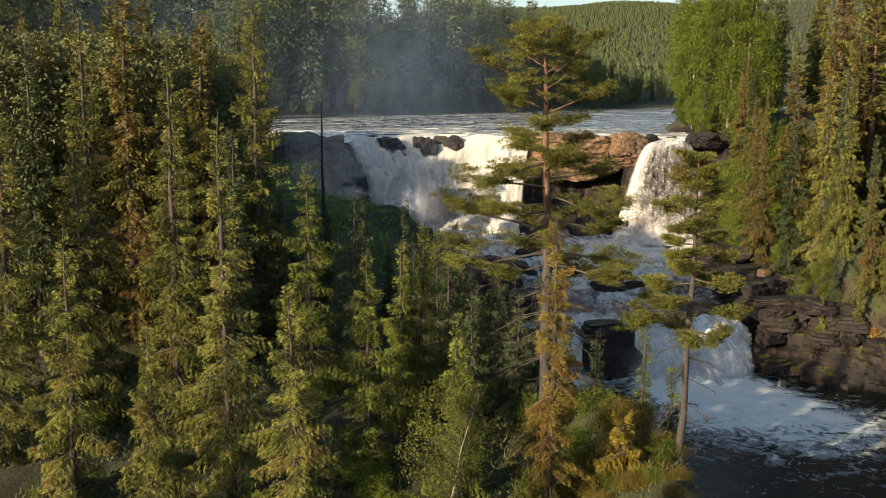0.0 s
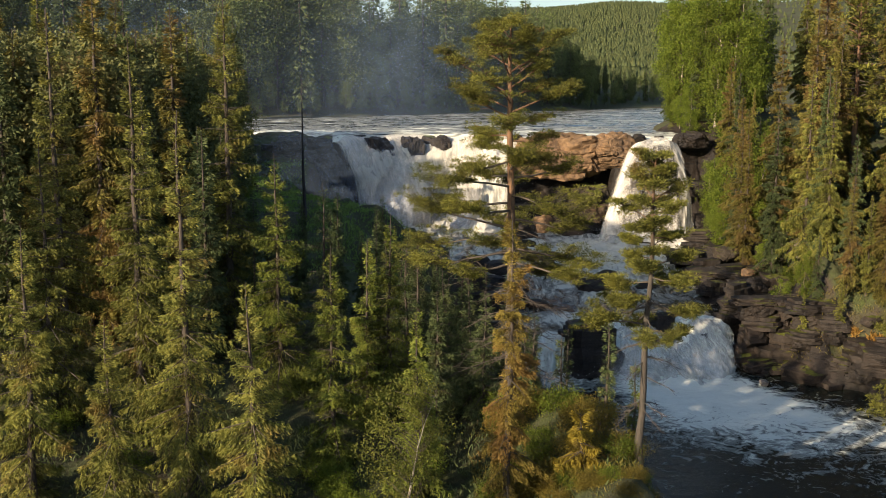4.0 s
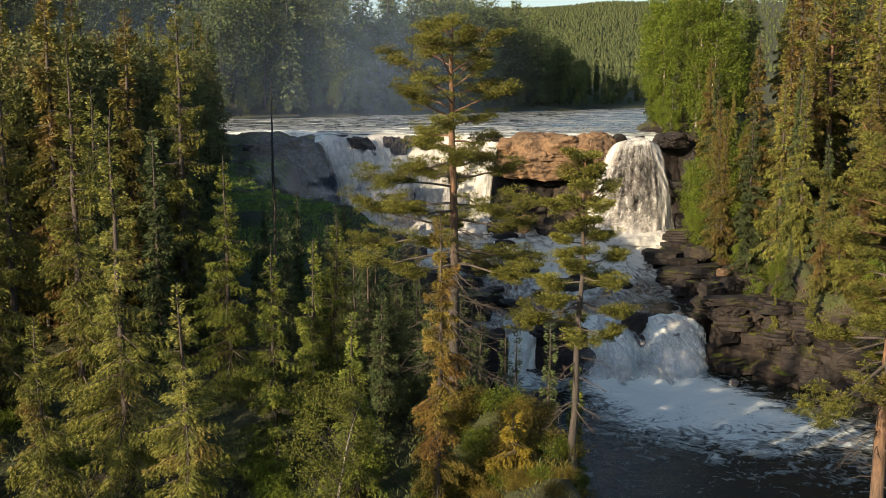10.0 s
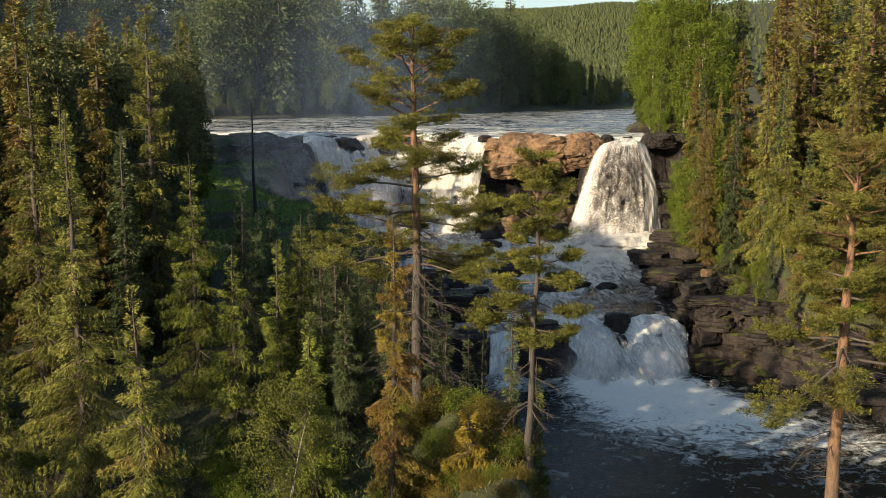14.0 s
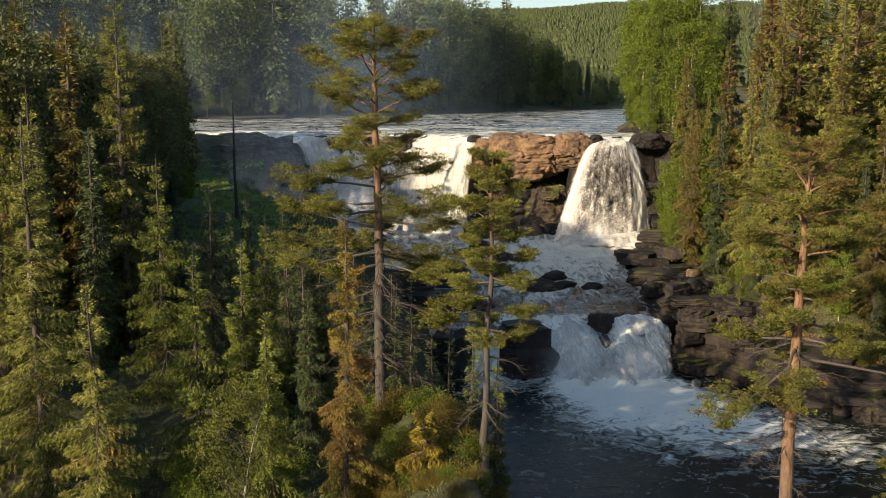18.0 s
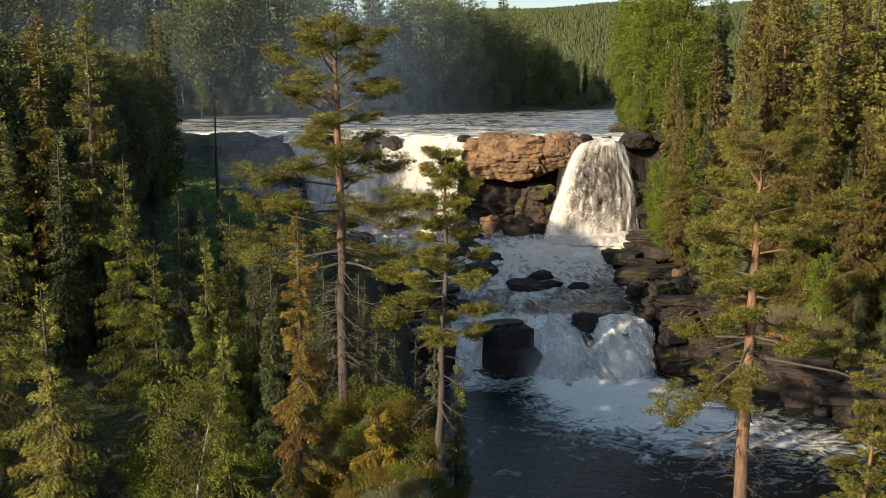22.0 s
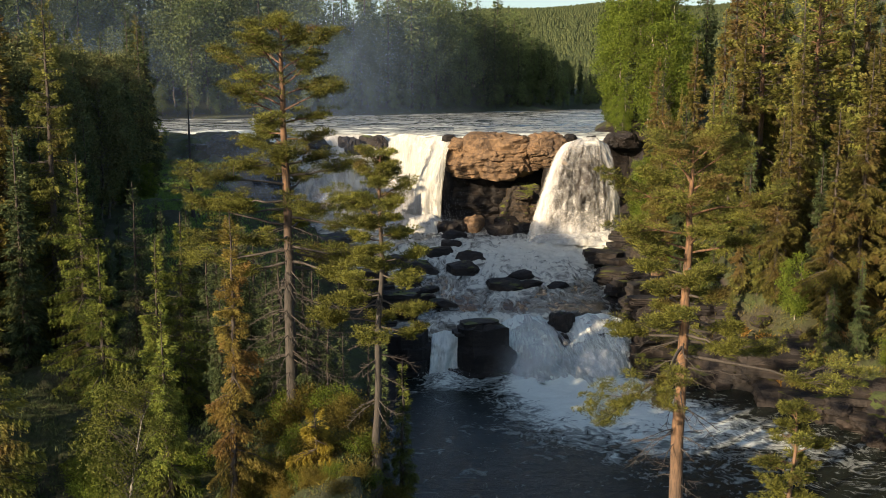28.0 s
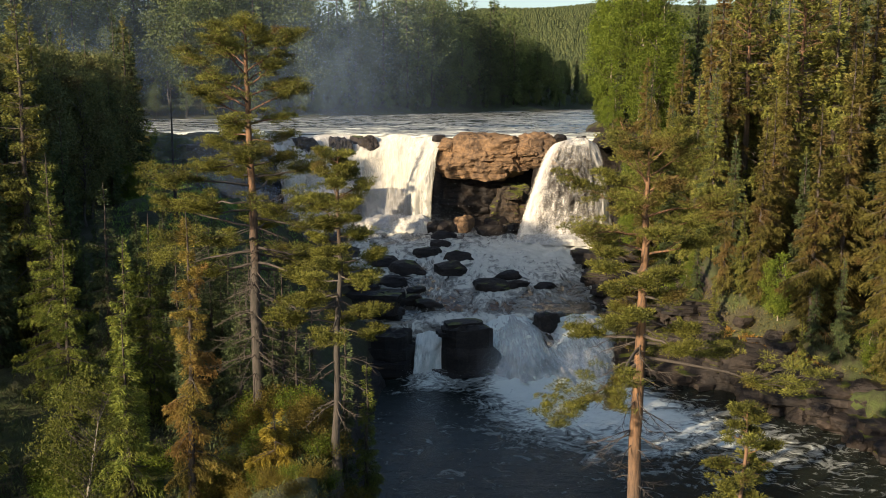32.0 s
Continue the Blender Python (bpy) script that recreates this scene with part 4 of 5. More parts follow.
def ledge_stack(x, y, z, layers, size, seed, label):
    """Beds of dark rock lying on one another, each set back a little from the one below."""
    rb = random.Random(seed)
    ob = thing("outcrop", label, "rock", (x, y, z), 0, "ledges on the bank")
    h = 0.0
    for k in range(max(2, round(layers * 0.72))):
        t = rb.uniform(0.25, 0.75)
        for j in range(2):
            f = size * rb.uniform(0.55, 0.95) * (1 - 0.03 * k)
            stone = lambda n, m, sd, sz: slab_mesh(n, m, sd, sz) if j == 0 and k % 2 else boulder_mesh(n, m, sd, (sz[0] * 0.95, sz[1], sz[2] * 1.7), 4, 0.9)
            q = part("rock_slab", stone("rock_slab", ROCK_MOSS if k == layers - 1 and rb.random() < 0.25 else ROCK_GREY if rb.random() < 0.35 else ROCK_DARK, seed * 31 + k * 3 + j, (f * 1.1, f * 0.75, t)), ob)
            q.matrix_basis = pose((j - 0.5) * size * 0.9 + 0.12 * k + rb.uniform(-0.4, 0.4), 0.22 * k + rb.uniform(-0.5, 0.5), h + t + rb.uniform(-0.1, 0.1), rb.uniform(-5, 5), rb.uniform(-6, 6), rb.uniform(-35, 35))
        h += t * 1.75


for k, (x, y, z, n, size) in enumerate([(29.0, 82.5, 3.2, 8, 2.6), (32.8, 80.5, 3.2, 8, 2.8), (28.6, 87.5, 5.4, 5, 2.4), (36.5, 77.0, 3.2, 5, 2.6), (32.2, 87.0, 6.2, 5, 2.4), (28.8, 93.5, 6.5, 3, 2.6), (32.5, 94.0, 7.0, 3, 2.6),
                                       (29.0, 100.0, 7.0, 3, 2.8), (32.6, 100.5, 7.4, 3, 2.6), (29.6, 107.0, 7.6, 3, 3.0), (33.2, 108.0, 8.0, 3, 2.8), (32.6, 114.5, 8.2, 3, 2.4), (39.0, 72.0, 3.2, 4, 2.4), (35.6, 82.5, 5.0, 6, 2.2)]):
    ledge_stack(x, y, z, n, size, 300 + k, "dark layered rock ledge on the bank")
boulder("boulder", ROCK_WARM, 97, (31.6, 96.0, 9.0), (1.0, 0.8, 0.6), 20, "tan sunlit boulder on the ledge")
boulder("boulder", ROCK_WARM, 98, (33.4, 97.0, 9.2), (1.3, 0.8, 0.5), -10, "tan sunlit boulder on the ledge")
boulder("boulder", ROCK_PALE, 99, (27.2, 77.3, 3.5), (0.42, 0.36, 0.34), 0, "small pale stone at the water's edge")
boulder("boulder", ROCK_PALE, 100, (36.6, 96.5, 10.6), (1.5, 1.0, 1.7), 15, "pale grey rock face under the spruces")
slab_pile(28.0, 82.0, 27.5, 96.0, 6, 1.1, ROCK_DARK, "layered brown rock slab beside the cascade", 3, 3)
slab_pile(33.0, 77.0, 28.5, 81.5, 5, 1.2, ROCK_GREY, "layered brown rock slab at the water's edge", 4, 3)
slab_pile(41.0, 61.0, 34.5, 76.0, 9, 1.25, ROCK_GREY, "flat grey slab on the stony shore", 5, 3)
rq = random.Random(44)
for k in range(22):
    u = rq.random()
    x, y, a = 42.5 - 7.5 * u + rq.uniform(-0.5, 4.0), 59.5 + 17 * u + rq.uniform(-1, 1), rq.uniform(0.6, 1.5)
    boulder("boulder", (ROCK_GREY, ROCK_DARK, ROCK_WARM)[k % 7 // 3], 150 + k, (x, y, max(land_at(x, y), POOL) + 0.25 * a), (a * 1.4, a, a * 0.65), rq.uniform(-60, 60), "angular boulder on the stony shore", "boulders on the stony shore", 4, 0.85)
slab_pile(27.0, 98.0, 31.5, 116.0, 7, 1.3, ROCK_DARK, "dark ledge beside the rapids", 6, 2)
slab_pile(6.0, 84.0, -5.5, 106.0, 10, 1.7, ROCK_DARK, "dark ledge under the shaded bank trees", 7, 2)
slab_pile(-10.5, 116.0, -13.5, 132.0, 6, 1.9, ROCK_GREY, "shaded ledge below the grassy slope", 8, 2)


# ---- trees ----
def trunk_mesh(name, h, r, mat, seed, bend=0.15, sides=9, top=0.06, power=0.85):
    rng = np.random.default_rng(seed)
    k = max(6, int(h * 1.2))
    z = np.linspace(-0.6, h, k)
    off = np.cumsum(rng.normal(size=(k, 2)) * bend / np.sqrt(k), axis=0)
    off -= off[0]
    u = np.clip(z / h, 0, 1)
    rad = r * ((1 - u) ** power * (1 - top) + top) + r * 0.5 * np.exp(-np.maximum(z, 0) / 0.35)
    v, f = tube(np.c_[off, z], rad, sides)
    return mesh_of(name, v, f, mat, True), lambda zz: np.stack([np.interp(zz, z, off[:, 0]), np.interp(zz, z, off[:, 1])], -1)


def spruce_kind(h, r, count, leaf, width, mat, seed, bare=0.08, droop=0.55, ragged=0.35, limbs=True, sides=9, slim=0.85):
    """Meshes of a spruce: trunk, limbs, crown of drooping sprays set on whorled limbs."""
    rng = np.random.default_rng(seed)
    trunk, axis = trunk_mesh("trunk", h, 0.011 * h + 0.03, BARK_SPRUCE, seed, 0.12, sides)
    zs = np.arange(bare * h, h * 0.985, 0.36 + 0.010 * h)
    base, azim, reach = [], [], []
    sector = rng.uniform(0.75, 1.15, 8)
    for z in zs:
        u = z / h
        wave = 1 + 0.15 * math.sin(z * 2.3 + seed)
        for _ in range(5):
            a = rng.uniform(0, 2 * np.pi)
            base.append(z + rng.uniform(-0.15, 0.15)), azim.append(a)
            reach.append(r * max((1 - u) ** slim, 0.03) * wave * sector[int(a / 6.2832 * 8) % 8] * rng.uniform(1 - ragged * 1.3, 1 + ragged * 0.5) * (0.72 + 0.28 * smooth01((u - bare) / 0.18)))
    base, azim, reach = map(np.array, (base, azim, reach))
    reach = np.maximum(reach, 0.12)
    u = base / h
    rise = np.interp(u, [0, 0.5, 0.85, 1], [-0.25, -0.05, 0.45, 0.9])
    out = np.stack([np.cos(azim), np.sin(azim), np.zeros_like(azim)], 1)
    side = np.stack([-np.sin(azim), np.cos(azim), np.zeros_like(azim)], 1)

    def along(i, s):
        rch = reach[i][:, None]
        p = out[i] * rch * s[:, None]
        p[:, 2] = base[i] + reach[i] * (rise[i] * s - droop * s ** 2 * (1 - 0.7 * u[i]) + 0.28 * s ** 4)
        p[:, :2] += axis(base[i])
        return p

    i = rng.choice(len(base), count, p=reach ** 1.35 / (reach ** 1.35).sum())
    s = rng.uniform(0.03, 1, count) ** 0.85
    tw = np.maximum(5, (reach[i] / 0.22).astype(int))
    s = np.minimum((np.floor(s * tw) + 0.5 + rng.normal(size=count) * 0.12) / tw, 1.0)
    sg = rng.choice([-1.0, 1.0], count)
    tt = rng.uniform(0, 1, count) ** 0.8
    half = (0.34 * reach[i] * (1.08 - s) * np.minimum(1, s * 3) + 0.08) * (0.75 + 0.5 * np.sin(s * 37 + i * 1.7) ** 2)
    c = along(i, s) + side[i] * (sg * tt * half)[:, None] + out[i] * (0.35 * tt * half)[:, None]
    c[:, 2] -= tt ** 1.5 * half * 0.65 + rng.exponential(0.04 + leaf * 0.3, count)
    c += rng.normal(size=(count, 3)) * 0.025
    d = out[i] * 0.6 + side[i] * sg[:, None] * 0.75 + rng.normal(size=(count, 3)) * 0.24
    d[:, 2] += np.interp(u[i], [0, 0.7, 1], [-0.8, -0.4, 0.5])
    ln = leaf * rng.uniform(0.6, 1.3, count)
    v, f = blades(c, d, ln, width * rng.uniform(0.7, 1.3, count), rng)
    crown = mesh_of("crown", v, f, mat)
    add_float(crown, "old", np.repeat(np.clip(0.9 - s * 2.2, 0, 0.75) * (u[i] < 0.8) * (rng.uniform(0, 1, count) < 0.8), 4))
    meshes = [("trunk", trunk), ("crown", crown)]
    if limbs:
        pieces = []
        for k in range(len(base)):
            ss = np.array([0, 0.45, 0.85])
            rad = 0.012 + 0.014 * reach[k]
            pieces.append(tube(along(np.full(3, k), ss), [rad, rad * 0.6, rad * 0.2], 3))
        meshes.insert(1, ("branchwork", mesh_of("branches", *join(pieces), BARK_GREY)))
    return meshes


def pine_kind(h, r, first, seed, clumps=170, per=60, dead=10, needle=0.105, thin=0.026, trunk_r=None, shape=None, skin=None):
    """Meshes of a Scots pine: trunk, single limbs with twigs, needle clumps towards the limb ends, dead limbs low down."""
    rng = np.random.default_rng(seed)
    skin = skin or BARK_PINE
    tr = trunk_r or 0.015 * h
    trunk, axis = trunk_mesh("trunk", h, tr, skin, seed, 0.16, 12, 0.1, 0.6)
    shape = shape or ([0, 0.25, 0.5, 0.8, 1.0], [0.9, 1.0, 0.85, 0.55, 0.18])
    n = int(16 + h * 1.9)
    meshes, cc, own = [("trunk", trunk)], [], []
    for k in range(n):
        u = (k + rng.uniform(0, 0.9)) / n
        z = h * (first + (0.985 - first) * u)
        a = k * 2.4 + rng.uniform(-0.5, 0.5)
        reach = r * np.interp(u, *shape) * rng.uniform(0.6, 1.15)
        s = np.linspace(0, 1, 7)
        tilt = np.interp(u, [0, 0.5, 1], [-0.12, 0.12, 0.8]) + rng.normal() * 0.1
        p = np.zeros((7, 3))
        bend = rng.normal() * 0.25
        p[:, 0], p[:, 1] = np.cos(a + bend * s) * reach * s, np.sin(a + bend * s) * reach * s
        p[:, 2] = z + reach * (tilt * s - 0.28 * s ** 2 * (1 - u) + 0.16 * s ** 3) + np.cumsum(rng.normal(size=7)) * 0.05 * reach * s
        p[:, :2] += axis(np.array([z]))
        rad = tr * (0.11 + 0.13 * (1 - u)) * (1 - 0.85 * s) + 0.007
        pieces = [tube(p, rad, 5)]
        for t in range(int(7 + reach * 5.0)):
            q = rng.uniform(0.55 if u < 0.45 else 0.3, 1.0)
            o = np.array([np.interp(q, s, p[:, j]) for j in range(3)])
            b = a + rng.choice([-1, 1]) * rng.uniform(0.4, 1.2)
            ln = reach * 0.32 * rng.uniform(0.5, 1.2) * (1.15 - 0.5 * q) + 0.12
            e = o + np.array([math.cos(b), math.sin(b), rng.uniform(-0.05, 0.7)]) * ln
            pieces.append(tube([o, (o + e) / 2 + [0, 0, 0.05 * ln], e], [0.012, 0.009, 0.004], 3))
            cc.append(e)
            if q > 0.6:
                cc.append(o + rng.normal(size=3) * 0.08)
        cc.append(p[-1])
        own += [len(meshes)] * (len(cc) - len(own))
        meshes.append(("limb", mesh_of("limb", *join(pieces), skin if u > 0.5 else BARK_GREY)))
    for k in range(dead):
        z = h * rng.uniform(0.15, first + 0.12)
        a, reach = rng.uniform(0, 6.28), r * rng.uniform(0.3, 0.75)
        s = np.linspace(0, 1, 6)
        p = np.c_[np.cos(a + 0.3 * s) * reach * s, np.sin(a + 0.3 * s) * reach * s, z - reach * (0.25 * s + 0.15 * s ** 2)]
        p[:, :2] += axis(np.array([z]))
        p = p + np.cumsum(rng.normal(size=p.shape), axis=0) * 0.035 * reach * s[:, None]
        pieces = [tube(p, 0.022 * (1 - s) + 0.005, 4)]
        for t in range(10):
            q = rng.uniform(0.25, 1)
            o = np.array([np.interp(q, s, p[:, j]) for j in range(3)])
            b = a + rng.normal() * 0.9
            e = o + np.array([math.cos(b), math.sin(b), rng.uniform(-0.7, 0.2)]) * reach * 0.3
            pieces.append(tube([o, (o + e) / 2 + [0, 0, -0.03], e], [0.010, 0.008, 0.003], 3))
        meshes.append(("dead_limb", mesh_of("dead_limb", *join(pieces), BARK_GREY)))
    cc, own = np.array(cc), np.array(own)
    if len(cc) > clumps:
        pick = rng.choice(len(cc), clumps, replace=False)
        cc, own = cc[pick], own[pick]
    for host in np.unique(own):
        c = cc[own == host]
        total = len(c) * per
        i = np.repeat(np.arange(len(c)), per)
        size = rng.uniform(0.11, 0.25, len(c))[i] * (0.6 + 0.035 * h)
        o = unit(rng.normal(size=(total, 3))) * (rng.uniform(0, 1, total) ** 0.5)[:, None] * size[:, None] * np.array([1.4, 1.4, 0.42])
        d = unit(o) + rng.normal(size=(total, 3)) * 0.4 + np.array([0, 0, 0.45])
        v, f = blades(c[i] + o, d, needle * rng.uniform(0.7, 1.3, total), thin, rng)
        meshes.append(("needles", mesh_of("needles", v, f, PINE), int(host)))
    return meshes


def leafy_kind(h, r, count, leaf, mat, seed, bare=0.25, bark_mat=None, clumps=60, squat=1.0):
    """Meshes of a birch or a bush: stem, limbs and leaf clumps with gaps between them."""
    rng = np.random.default_rng(seed)
    bark_mat = bark_mat or BARK_BIRCH
    trunk, axis = trunk_mesh("trunk", h * 0.95, 0.008 * h + 0.012, bark_mat, seed, 0.5, 7)
    pieces, cc, sz = [], [], []
    for k in range(clumps):
        u = rng.uniform(bare, 1.0)
        w = math.sin(math.pi * min(max((u - bare * 0.6) / (1.12 - bare * 0.6), 0.05), 1)) ** 0.7
        a, rr = rng.uniform(0, 6.283), r * w * rng.uniform(0.35, 1.05)
        e = np.array([math.cos(a) * rr, math.sin(a) * rr, u * h])
        z0 = max(0.1, u * h - rr * 0.9)
        o = np.array([*axis(np.array([z0]))[0], z0])
        pieces.append(tube([o, (o + e) / 2 + [0, 0, 0.1 * rr], e], [0.008 * h * 0.3 + 0.006, 0.012, 0.005], 3))
        cc.append(e), sz.append(r * rng.uniform(0.18, 0.36) * squat)
    cc, sz = np.array(cc), np.array(sz)
    i = rng.choice(clumps, count, p=sz ** 2 / (sz ** 2).sum())
    o = rng.normal(size=(count, 3)) * sz[i][:, None] * np.array([0.75, 0.75, 0.65])
    v, f = blades(cc[i] + o, rng.normal(size=(count, 3)) + np.array([0, 0, -0.4]), leaf * rng.uniform(0.6, 1.3, count), leaf * 0.62, rng)
    return [("trunk", trunk), ("branchwork", mesh_of("branchwork", *join(pieces), BARK_GREY)), ("crown", mesh_of("crown", v, f, mat))]


def plant(kind, name, label, category, x, y, scale=1.0, turn=0.0, z=None, group="", lean=0.0, stretch=1.0):
    ob = new(name)
    ob.matrix_basis = pose(x, y, land_at(x, y) - 0.15 if z is None else z, lean, 0, turn) @ Matrix.Diagonal((scale, scale, scale * stretch, 1))
    made = []
    for n, me, *host in kind:
        q = part(n, me, made[host[0]] if host else ob)
        made.append(q)
        if n == "branchwork":
            tagged(q, kind="stuff")
    return tagged(ob, label, category, group)


# foreground trees, each of its own shape
def own_spruce(x, y, top, r, count, seed, mat, label, **kw):
    z = land_at(x, y) - 0.2
    plant(spruce_kind(top - z, r * 1.12, int(count * 2.4), kw.pop("leaf", 0.13), kw.pop("width", 0.034), mat, seed, slim=kw.pop("slim", 0.95), **kw), "spruce_tree", label, "spruce", x, y, 1, seed * 40, z)


own_spruce(-7.9, 34.9, 26.2, 2.2, 15000, 1, SPRUCE, "tall sunlit spruce with drooping olive branches")
own_spruce(-10.7, 38.3, 28.8, 2.3, 15000, 2, SPRUCE, "tall shaggy spruce with brownish branch ends", leaf=0.16, width=0.045)
own_spruce(-6.3, 45.5, 24.0, 2.6, 14000, 3, GREEN_SPRUCE, "green spruce with a pointed top")
own_spruce(-9.7, 51.0, 31.5, 2.0, 15000, 4, SPRUCE, "slender tall spruce rising over its neighbours", leaf=0.16, width=0.045, slim=0.6)
own_spruce(-3.0, 38.3, 20.9, 1.9, 11000, 5, GREEN_SPRUCE, "young spruce with a sunlit flank")
own_spruce(-1.1, 42.5, 21.6, 2.0, 11000, 6, GREEN_SPRUCE, "bushy green spruce with a double top")
own_spruce(-1.9, 42.0, 20.6, 1.6, 8000, 16, GREEN_SPRUCE, "narrow green spruce among taller ones")
own_spruce(1.2, 40.5, 18.6, 1.2, 7000, 7, DARK_SHADE_SPRUCE, "small dark spruce in the shade")
own_spruce(3.6, 31.5, 23.0, 1.02, 16000, 8, RUSTY, "slim rusty-brown spruce hung with dry twigs", leaf=0.10, width=0.026, ragged=0.55, slim=0.55, droop=0.9)
own_spruce(-15.2, 41.0, 24.8, 2.2, 12000, 9, SPRUCE, "shaggy spruce with yellowish lower branches", leaf=0.16, width=0.045)
own_spruce(-16.5, 46.0, 30.5, 2.4, 12000, 10, SPRUCE, "tall spruce with dense olive branches", leaf=0.16, width=0.045)
own_spruce(-13.0, 33.0, 22.5, 2.0, 12000, 11, SPRUCE, "sunlit olive spruce low on the bank")
own_spruce(-5.2, 33.0, 20.5, 2.0, 12000, 12, SPRUCE, "broad sunlit spruce with hanging branches")
own_spruce(0.6, 34.5, 19.0, 1.6, 10000, 13, GREEN_SPRUCE, "spruce with dead grey twigs inside")
own_spruce(-4.4, 47.0, 22.5, 2.0, 8000, 61, DARK_SHADE_SPRUCE, "dark spruce behind the sunlit ones")
own_spruce(-12.8, 47.5, 27.0, 2.2, 9000, 62, SPRUCE, "olive spruce among the crowded trunks", leaf=0.16, width=0.045)
own_spruce(-19.0, 42.0, 27.5, 2.3, 9000, 63, SPRUCE, "tall spruce at the wood's edge", leaf=0.16, width=0.045)
own_spruce(-17.0, 36.0, 24.0, 2.1, 9000, 64, SPRUCE, "broad olive spruce at the wood's edge")
own_spruce(-9.8, 32.0, 19.5, 1.8, 8000, 65, SPRUCE, "low spruce with yellow-green skirts")
own_spruce(2.2, 45.0, 19.0, 1.5, 6000, 66, DARK_SHADE_SPRUCE, "dark spruce above the pool")
own_spruce(5.4, 42.5, 17.5, 1.2, 5000, 67, DARK_SHADE_SPRUCE, "dark young spruce above the pool")
own_spruce(3.2, 41.5, 18.4, 1.3, 4500, 68, DARK_SHADE_SPRUCE, "dark thicket spruce above the pool")
own_spruce(6.4, 40.2, 16.9, 1.1, 4000, 69, DARK_SHADE_SPRUCE, "dark thicket spruce above the pool")
own_spruce(4.6, 46.0, 18.0, 1.3, 4000, 70, DARK_SHADE_SPRUCE, "dark thicket spruce above the pool")
own_spruce(0.2, 46.0, 20.2, 1.5, 4500, 71, DARK_SHADE_SPRUCE, "dark thicket spruce above the pool")
own_spruce(7.0, 44.0, 16.4, 1.0, 3500, 72, DARK_SHADE_SPRUCE, "dark thicket spruce above the pool")
own_spruce(-0.3, 44.6, 20.0, 1.5, 4000, 73, DARK_SHADE_SPRUCE, "dark thicket spruce above the pool")
own_spruce(2.6, 43.4, 18.4, 1.3, 4000, 74, DARK_SHADE_SPRUCE, "dark thicket spruce above the pool")
own_spruce(4.9, 40.0, 17.2, 1.1, 3500, 75, DARK_SHADE_SPRUCE, "dark thicket spruce above the pool")
own_spruce(8.9, 37.5, 16.6, 0.9, 6000, 14, GREEN_SPRUCE, "small green spruce beside the pool", leaf=0.14)
own_spruce(7.8, 38.5, 18.2, 0.8, 4500, 15, DARK_SHADE_SPRUCE, "thin dark young spruce", leaf=0.14)
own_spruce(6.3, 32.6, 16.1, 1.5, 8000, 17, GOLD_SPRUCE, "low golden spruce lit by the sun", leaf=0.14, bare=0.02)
plant(pine_kind(16.6, 3.6, 0.40, 21, 1500, 105, 60, trunk_r=0.25, shape=([0, 0.08, 0.2, 0.38, 0.46, 0.6, 0.72, 0.88, 1.0], [0.7, 0.95, 1.1, 1.12, 0.62, 0.58, 0.72, 0.52, 0.2])), "pine_tree", "tall Scots pine with an orange upper trunk", "pine", 4.25, 40.0, 1, 40, 12.8)
plant(pine_kind(10.5, 1.9, 0.42, 22, 640, 105, 18, shape=([0, 0.2, 0.4, 0.7, 1.0], [1.1, 0.95, 0.6, 0.55, 0.15]), trunk_r=0.13), "pine_tree", "slender young pine with a bare lower trunk", "pine", 8.2, 33.0, 1, 10, 14.4)
plant(pine_kind(13.7, 2.6, 0.49, 23, 1500, 105, 30, trunk_r=0.25, skin=BARK_ORANGE, shape=([0, 0.08, 0.16, 0.25, 0.48, 0.6, 0.75, 0.9, 1.0], [2.1, 1.7, 0.8, 0.42, 0.5, 0.95, 1.0, 0.8, 0.35])), "pine_tree", "stout Scots pine with sunlit orange bark", "pine", 18.4, 31.6, 1, 200, 11.2)
plant(pine_kind(5.8, 1.0, 0.2, 24, 260, 120, 6, trunk_r=0.1, skin=BARK_ORANGE, shape=([0, 0.3, 0.7, 1.0], [1.0, 0.9, 0.7, 0.2])), "pine_tree", "small pine with thin orange trunk", "pine", 20.5, 27.4, 1, 30, 12.2)

BUSH = leafy_kind(4.2, 1.35, 7000, 0.085, BUSH_LEAF, 31, 0.05, clumps=60, squat=0.8)
plant(BUSH, "birch_bush", "light green birch bush below the spruces", "bush", 0.1, 31.0, 1.0, 0, 13.2)
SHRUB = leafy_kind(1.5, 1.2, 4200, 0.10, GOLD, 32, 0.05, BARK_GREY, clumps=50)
LOW = leafy_kind(1.3, 1.1, 3800, 0.10, LEAF, 33, 0.05, BARK_GREY, clumps=50)
rs = random.Random(9)
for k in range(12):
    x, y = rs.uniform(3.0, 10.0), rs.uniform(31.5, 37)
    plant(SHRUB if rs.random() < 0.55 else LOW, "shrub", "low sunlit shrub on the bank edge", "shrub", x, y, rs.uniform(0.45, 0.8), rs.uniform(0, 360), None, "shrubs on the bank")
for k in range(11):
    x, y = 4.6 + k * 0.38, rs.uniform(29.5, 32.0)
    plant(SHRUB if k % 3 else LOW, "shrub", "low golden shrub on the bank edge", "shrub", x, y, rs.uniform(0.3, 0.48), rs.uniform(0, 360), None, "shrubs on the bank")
for k in range(22):
    x, y = rs.uniform(3.6, 10.2), rs.uniform(33, 41)
    plant(LOW if rs.random() < 0.6 else SHRUB, "shrub", "low mixed shrub on the bank edge", "shrub", x, y, rs.uniform(0.5, 0.85), rs.uniform(0, 360), None, "shrubs on the bank")
